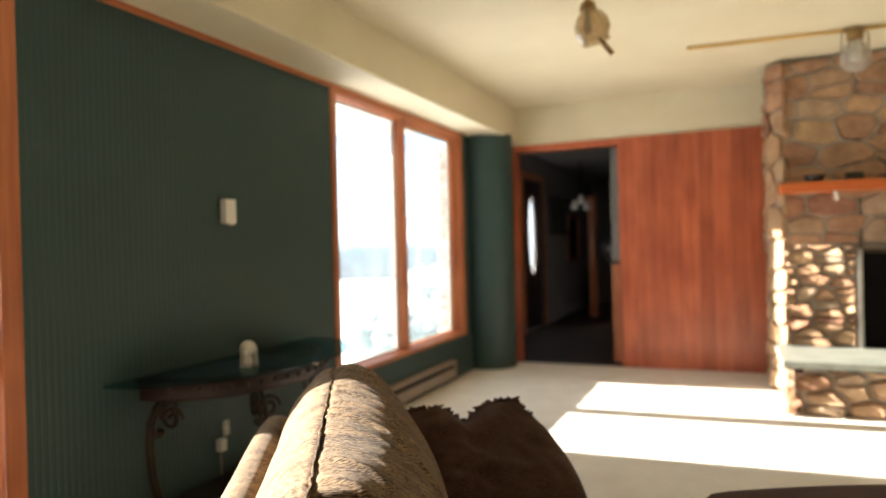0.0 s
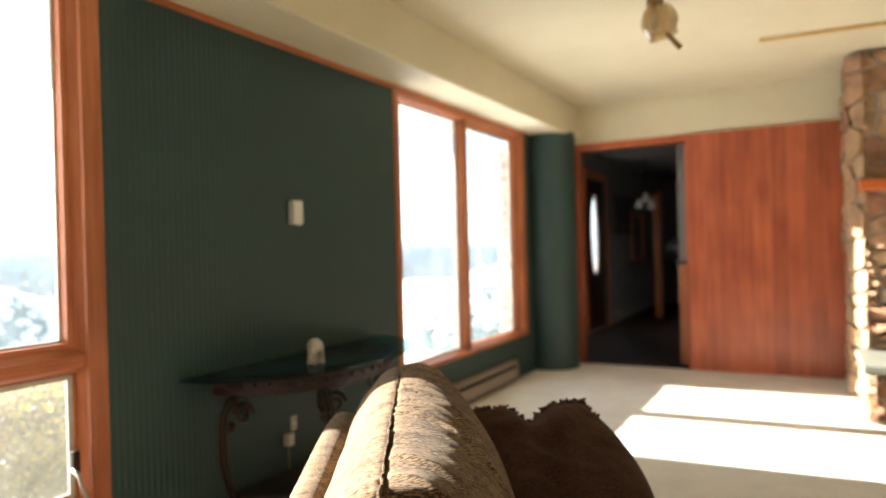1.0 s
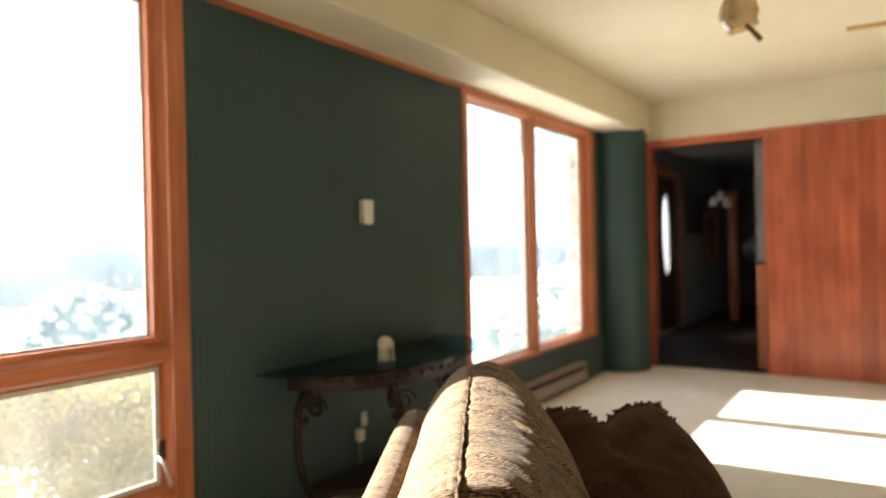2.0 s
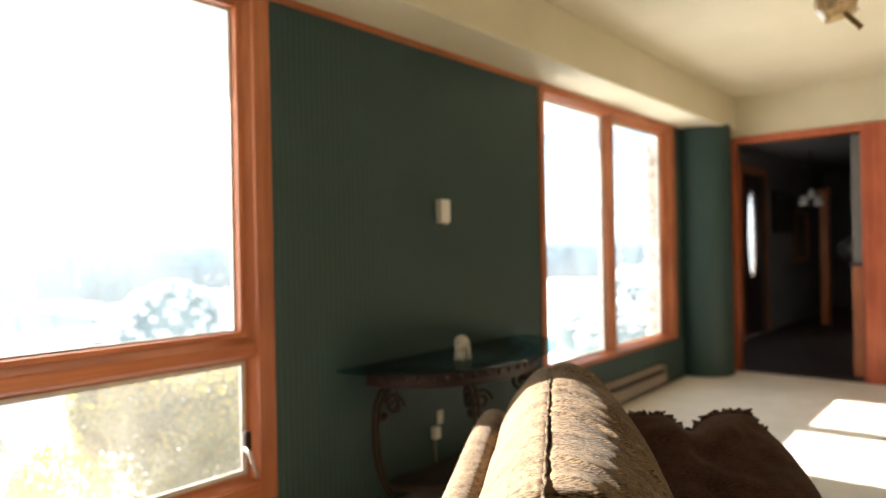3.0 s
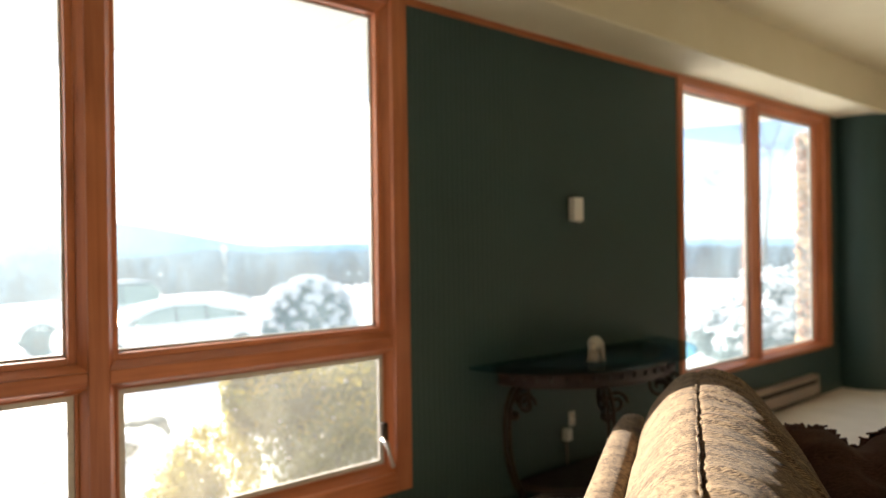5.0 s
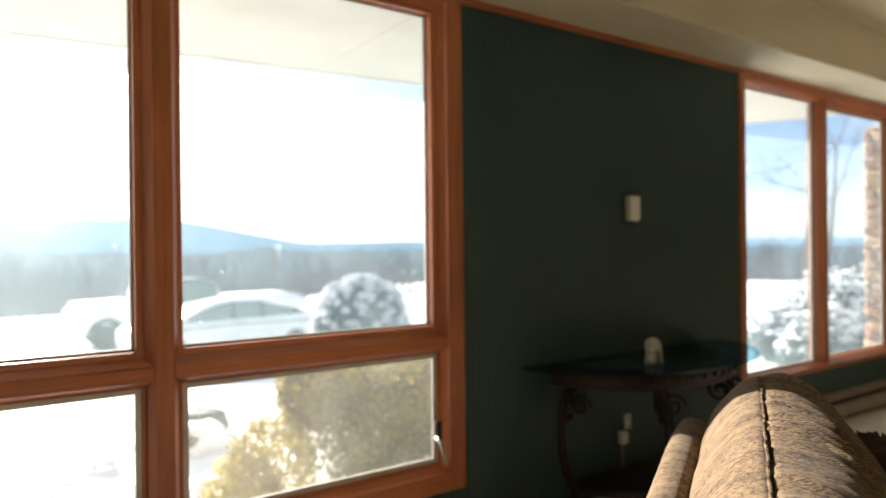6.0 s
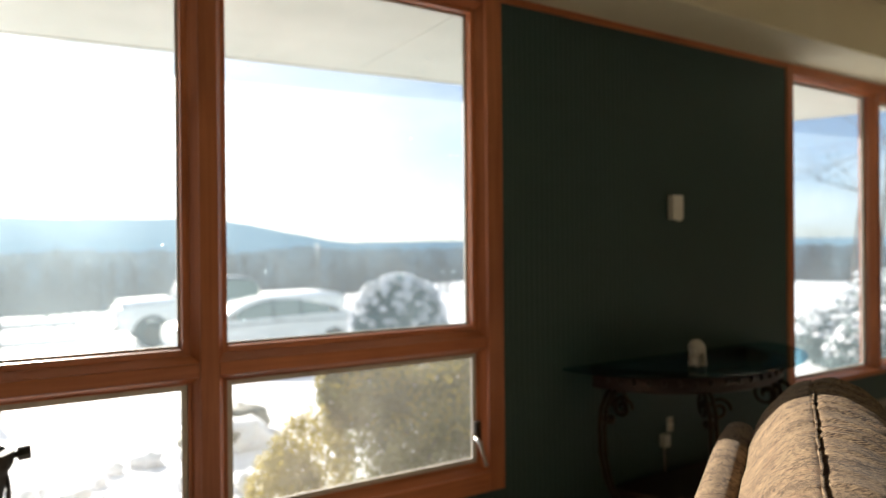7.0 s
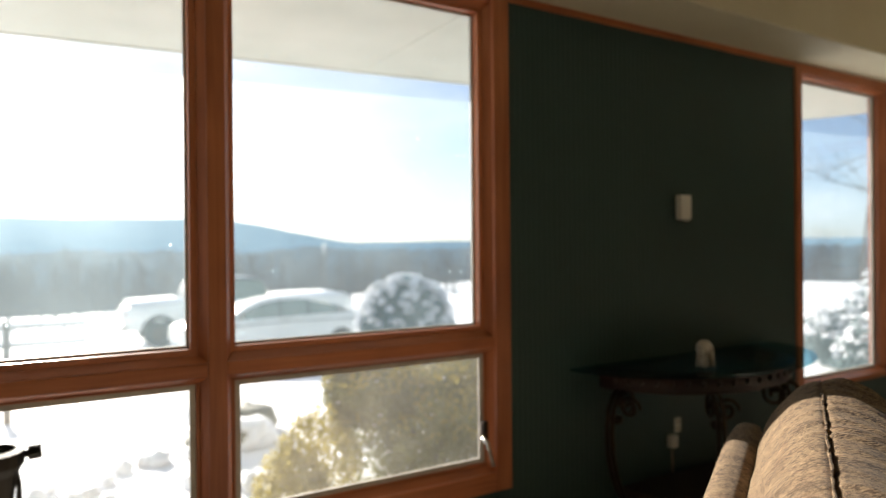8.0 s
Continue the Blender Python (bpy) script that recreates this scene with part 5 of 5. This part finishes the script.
def cabin(car, x, y, gz, width, arch, low, top, peak, power, pillars, roof):
    """Glazed cabin under an arched roof: arch = first and last y; panes between pillars."""
    y0, y1 = arch
    def rise(s):
        k = s / peak if s < peak else (1 - s) / (1 - peak)
        return 1 - (1 - k) ** power
    def hw(z):
        return width / 2 * (0.90 - 0.17 * (z - low) / (top - low))
    bm = bmesh.new()
    rows = []
    for i in range(25):
        s = i / 24
        z = low + (top - low) * rise(s)
        w = hw(z)
        rows.append([(x - w, y + y0 + (y1 - y0) * s, gz + z - 0.05), (x - w * 0.96, y + y0 + (y1 - y0) * s, gz + z - 0.01), (x - w * 0.6, y + y0 + (y1 - y0) * s, gz + z + 0.02), (x + w * 0.6, y + y0 + (y1 - y0) * s, gz + z + 0.02), (x + w * 0.96, y + y0 + (y1 - y0) * s, gz + z - 0.01), (x + w, y + y0 + (y1 - y0) * s, gz + z - 0.05)])
    grid(bm, rows)
    part("roof", bm, roof, car, "", True)
    for sgn in (-1, 1):
        for a, b in zip(pillars, pillars[1:]):
            bm = bmesh.new()
            lower, upper = [], []
            for i in range(9):
                s = a + (b - a) * (0.03 + 0.94 * i / 8)
                z = low + (top - low) * rise(s) - 0.07
                yy = y + y0 + (y1 - y0) * s
                lower.append((x + sgn * hw(low) * 0.995, yy, gz + low - 0.02))
                upper.append((x + sgn * hw(z) * 0.995, yy, gz + max(z, low)))
            grid(bm, [lower, upper])
            part("side_glass", bm, CARGLASS, car)
        for s in pillars[1:-1]:
            z = low + (top - low) * rise(s) - 0.04
            part("pillar", tube(bmesh.new(), [(x + sgn * hw(low), y + y0 + (y1 - y0) * s, gz + low - 0.02), (x + sgn * hw(z), y + y0 + (y1 - y0) * s, gz + z)], 0.026, 6), DARKPAINT, car)


def lamps(car, x, width, y, z, material, name, tall=0.12):
    for sgn in (-1, 1):
        part(name, B(x + sgn * width * 0.37 - 0.13, x + sgn * width * 0.37 + 0.13, y - 0.08, y + 0.08, z, z + tall, bevel=0.02), material, car)


def sedan(x, y):
    gz = land(x, y)
    car = thing("sedan", (x, y, gz), "silvery white sedan parked on the snowy drive", "car", "parked cars")
    part("body", loft(x, y, gz, 1.8, [(-2.35, 0.42, 0.70, 0.80), (-2.26, 0.32, 0.80, 0.90), (-1.9, 0.26, 0.88, 0.98), (-1.2, 0.24, 0.95, 1.0), (0.0, 0.24, 0.98, 1.0), (1.2, 0.24, 1.0, 1.0), (1.75, 0.26, 1.0, 0.99), (2.12, 0.30, 0.97, 0.95), (2.28, 0.38, 0.88, 0.88), (2.35, 0.46, 0.74, 0.82)]), CARPAINT, car, "", True)
    cabin(car, x, y, gz, 1.8, (-1.28, 1.80), 0.96, 1.40, 0.46, 2.3, (0.09, 0.38, 0.60, 0.84), CARPAINT)
    part("belt_strip", tube(bmesh.new(), [(x + 0.905, y - 1.9, gz + 0.80), (x + 0.915, y, gz + 0.86), (x + 0.905, y + 1.9, gz + 0.84)], 0.012, 6), DARKPAINT, car)
    wheels(car, x, y, gz, 1.8, (-1.45, 1.35), 0.32)
    lamps(car, x, 1.8, y + 2.24, gz + 0.72, LIGHTRED, "tail_light")
    lamps(car, x, 1.8, y - 2.24, gz + 0.62, WHITE, "headlight")
    part("door_handle", B(x + 0.895, x + 0.925, y - 0.12, y + 0.06, gz + 0.88, gz + 0.905, bevel=0.006), METAL, car)
    return car


def pickup(x, y):
    gz = land(x, y)
    car = thing("pickup_truck", (x, y, gz), "pale pickup truck with snow on its hood and roof", "truck", "parked cars")
    w = 1.92
    part("body", loft(x, y, gz, w, [(-3.10, 0.55, 0.95, 0.86), (-3.0, 0.45, 1.05, 0.95), (-2.6, 0.42, 1.10, 1.0), (-1.5, 0.42, 1.16, 1.0), (0.55, 0.42, 1.16, 1.0), (0.6, 0.42, 1.14, 1.0), (2.9, 0.42, 1.16, 1.0), (3.1, 0.45, 1.14, 0.98)]), CARPAINT, car, "", True)
    part("snow_cover", loft(x, y, gz + 1.10, w * 0.9, [(-2.95, 0.0, 0.05, 0.85), (-2.6, 0.0, 0.10, 0.95), (-1.7, 0.0, 0.14, 0.97), (-1.55, 0.0, 0.08, 0.9)]), SNOW, car, "snow lying on the hood", True)
    part("snow_cover", loft(x, y, gz + 1.10, w * 0.9, [(0.75, 0.0, 0.08, 0.9), (1.2, 0.0, 0.13, 0.97), (2.7, 0.0, 0.14, 0.97), (3.0, 0.0, 0.07, 0.9)]), SNOW, car, "snow lying over the load bed", True)
    cabin(car, x, y, gz, w, (-1.60, 0.68), 1.14, 1.74, 0.55, 9.0, (0.10, 0.52, 0.95), DARKPAINT)
    wheels(car, x, y, gz, w, (-2.27, 2.0), 0.37)
    for f in (-2.27, 2.0):
        for sgn in (-1, 1):
            part("wheel_arch", tube(bmesh.new(), [(x + sgn * (w * 0.5 + 0.003), y + f + 0.40 * math.cos(q * math.pi / 12), gz + 0.40 + 0.40 * math.sin(q * math.pi / 12)) for q in range(13)], 0.06, 6), BLACK, car)
    lamps(car, x, w, y - 3.0, gz + 0.78, LIGHTRED, "side_light", 0.16)
    lamps(car, x, w, y + 3.06, gz + 0.80, LIGHTRED, "tail_light", 0.32)
    part("bumper", B(x - w * 0.47, x + w * 0.47, y - 3.20, y - 3.03, gz + 0.46, gz + 0.64, bevel=0.03), METAL, car)
    return car


sedan(-14.0, 4.95)
pickup(-17.45, 4.95)

fence = thing("rail_fence", (-9.0, -1.0, land(-9, -1)), "low wooden rail fence capped with snow", "fence")
for y in (-3.6, -2.0, -0.40):
    part("post", B(-9.05, -8.95, y - 0.05, y + 0.05, land(-9, y) - 0.05, 0.18, bevel=0.01), BARK, fence)
for z in (0.06, -0.20):
    r = part("rail", B(-9.03, -8.99, -4.5, 0.6, z, z + 0.05, bevel=0.01), BARK, fence)
    part("snow_strip", B(-9.05, -8.97, -4.5, 0.6, z + 0.051, z + 0.11, bevel=0.02), SNOW, r)

pole = thing("light_pole", (-60, 24.0, land(-60, 24)), "tall pale street lamp pole in the distance", "street lamp")
part("mast", tube(bmesh.new(), [(-60, 24, land(-60, 24)), (-60, 24, 1.45)], [0.12, 0.08], 8), WHITE, pole)
part("lamp_head", B(-60.2, -59.8, 23.8, 24.2, 1.40, 1.60, bevel=0.05), WHITE, pole)


# ---- bare trees
def bare_tree(bm, base, height, rng, limbs, depth, r0):
    def grow(p, d, l, r, level):
        pts, rad = [p], [r]
        for k in range(3):
            d = (d + Vector((rng.gauss(0, 0.16) * (0.2 if level == 0 else 1), rng.gauss(0, 0.16) * (0.2 if level == 0 else 1), rng.gauss(0, 0.08) + (0.03 if level < 2 else -0.02)))).normalized()
            pts.append(pts[-1] + d * l / 3)
            rad.append(r * (1 - 0.22 * (k + 1)))
        tube(bm, pts, rad, 5 if level < 2 else 3, False)
        if level < depth:
            for _ in range(limbs if level else limbs + 2):
                k = rng.choice((1, 2, 2, 3, 3))
                e = (d + Vector((rng.gauss(0, 0.65), rng.gauss(0, 0.65), rng.gauss(0.1, 0.4)))).normalized()
                grow(pts[k], e, l * rng.uniform(0.5, 0.75), rad[k] * 0.6, level + 1)
    grow(Vector(base), Vector((0, 0, 1)), height * 0.45, r0, 0)


for x, y, h, sd in ((-8.25, 22.0, 10.5, 2), (-14.5, 33.0, 10.0, 8)):
    gz = land(x, y)
    tree = thing("bare_tree", (x, y, gz), "leafless winter tree with fine spreading branches", "tree")
    bm = bmesh.new()
    bare_tree(bm, (x, y, gz - 0.1), h, random.Random(sd), 4, 4, 0.10)
    part("branches", bm, BARK, tree)

verts, faces = [], []
rng = random.Random(77)


def sliver(p, q, w, side):
    k = len(verts)
    verts.extend([p - side * w, p + side * w, q + side * w * 0.3, q - side * w * 0.3])
    faces.append((k, k + 1, k + 2, k + 3))


for i in range(1500):
    bearing = rng.uniform(85, 205)
    a = radians(bearing)
    near = 24 if bearing > 132 else 38
    r = near + (rng.random() ** 1.4) * 70
    x, y = r * math.cos(a), 5 + r * math.sin(a)
    z = land(x, y)
    h = min(14, rng.uniform(0.35, 1.0) * (0.9 + rng.uniform(0, 0.012) * r - z))
    side = Vector((-math.sin(a), math.cos(a), 0))
    p = Vector((x, y, z))
    k = 0.35 + 0.65 * r / 150
    sliver(p, p + Vector((0, 0, h)), 0.07 * k, side)
    for _ in range(22):
        b = p + Vector((0, 0, h * rng.uniform(0.02, 0.9)))
        sliver(b, b + side * rng.gauss(0, 1.1) * k + Vector((0, 0, h * rng.uniform(0.08, 0.35))), 0.035 * k, side)
me = bpy.data.meshes.new("winter_woods")
me.from_pydata(verts, [], faces)
me.materials.append(WOODS)
tagged(new("winter_woods", me), "distant belt of bare grey winter woods", "woods", "", "stuff")

# hills at the horizon, distance haze put into their blue colour and glow
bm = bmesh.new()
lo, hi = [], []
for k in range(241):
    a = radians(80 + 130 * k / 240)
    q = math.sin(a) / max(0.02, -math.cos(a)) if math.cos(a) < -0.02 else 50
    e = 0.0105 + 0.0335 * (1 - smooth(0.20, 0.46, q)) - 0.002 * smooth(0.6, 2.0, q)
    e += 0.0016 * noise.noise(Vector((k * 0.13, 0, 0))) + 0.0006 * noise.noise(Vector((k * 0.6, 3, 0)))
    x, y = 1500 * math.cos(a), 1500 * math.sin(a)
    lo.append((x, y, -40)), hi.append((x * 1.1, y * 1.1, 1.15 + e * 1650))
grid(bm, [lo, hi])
# wooded slope before the hills, its haze carried by the material
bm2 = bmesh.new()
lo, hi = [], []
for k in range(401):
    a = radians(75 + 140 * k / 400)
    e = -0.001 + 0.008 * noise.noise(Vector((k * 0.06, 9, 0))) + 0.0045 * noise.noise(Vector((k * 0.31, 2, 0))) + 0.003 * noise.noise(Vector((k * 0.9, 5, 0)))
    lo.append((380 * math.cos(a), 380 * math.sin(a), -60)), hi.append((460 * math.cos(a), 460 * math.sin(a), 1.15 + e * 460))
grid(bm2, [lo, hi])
tagged(part("woods_backdrop", bm2, HAZEWOODS, None, "", True), "wooded valley slope far behind the drive, haze painted in blue-grey", "woods", "", "structure")
tagged(part("backdrop", bm, HAZERIDGE, None, "", True), "hazy blue wooded hills on the horizon", "hills", "", "structure")
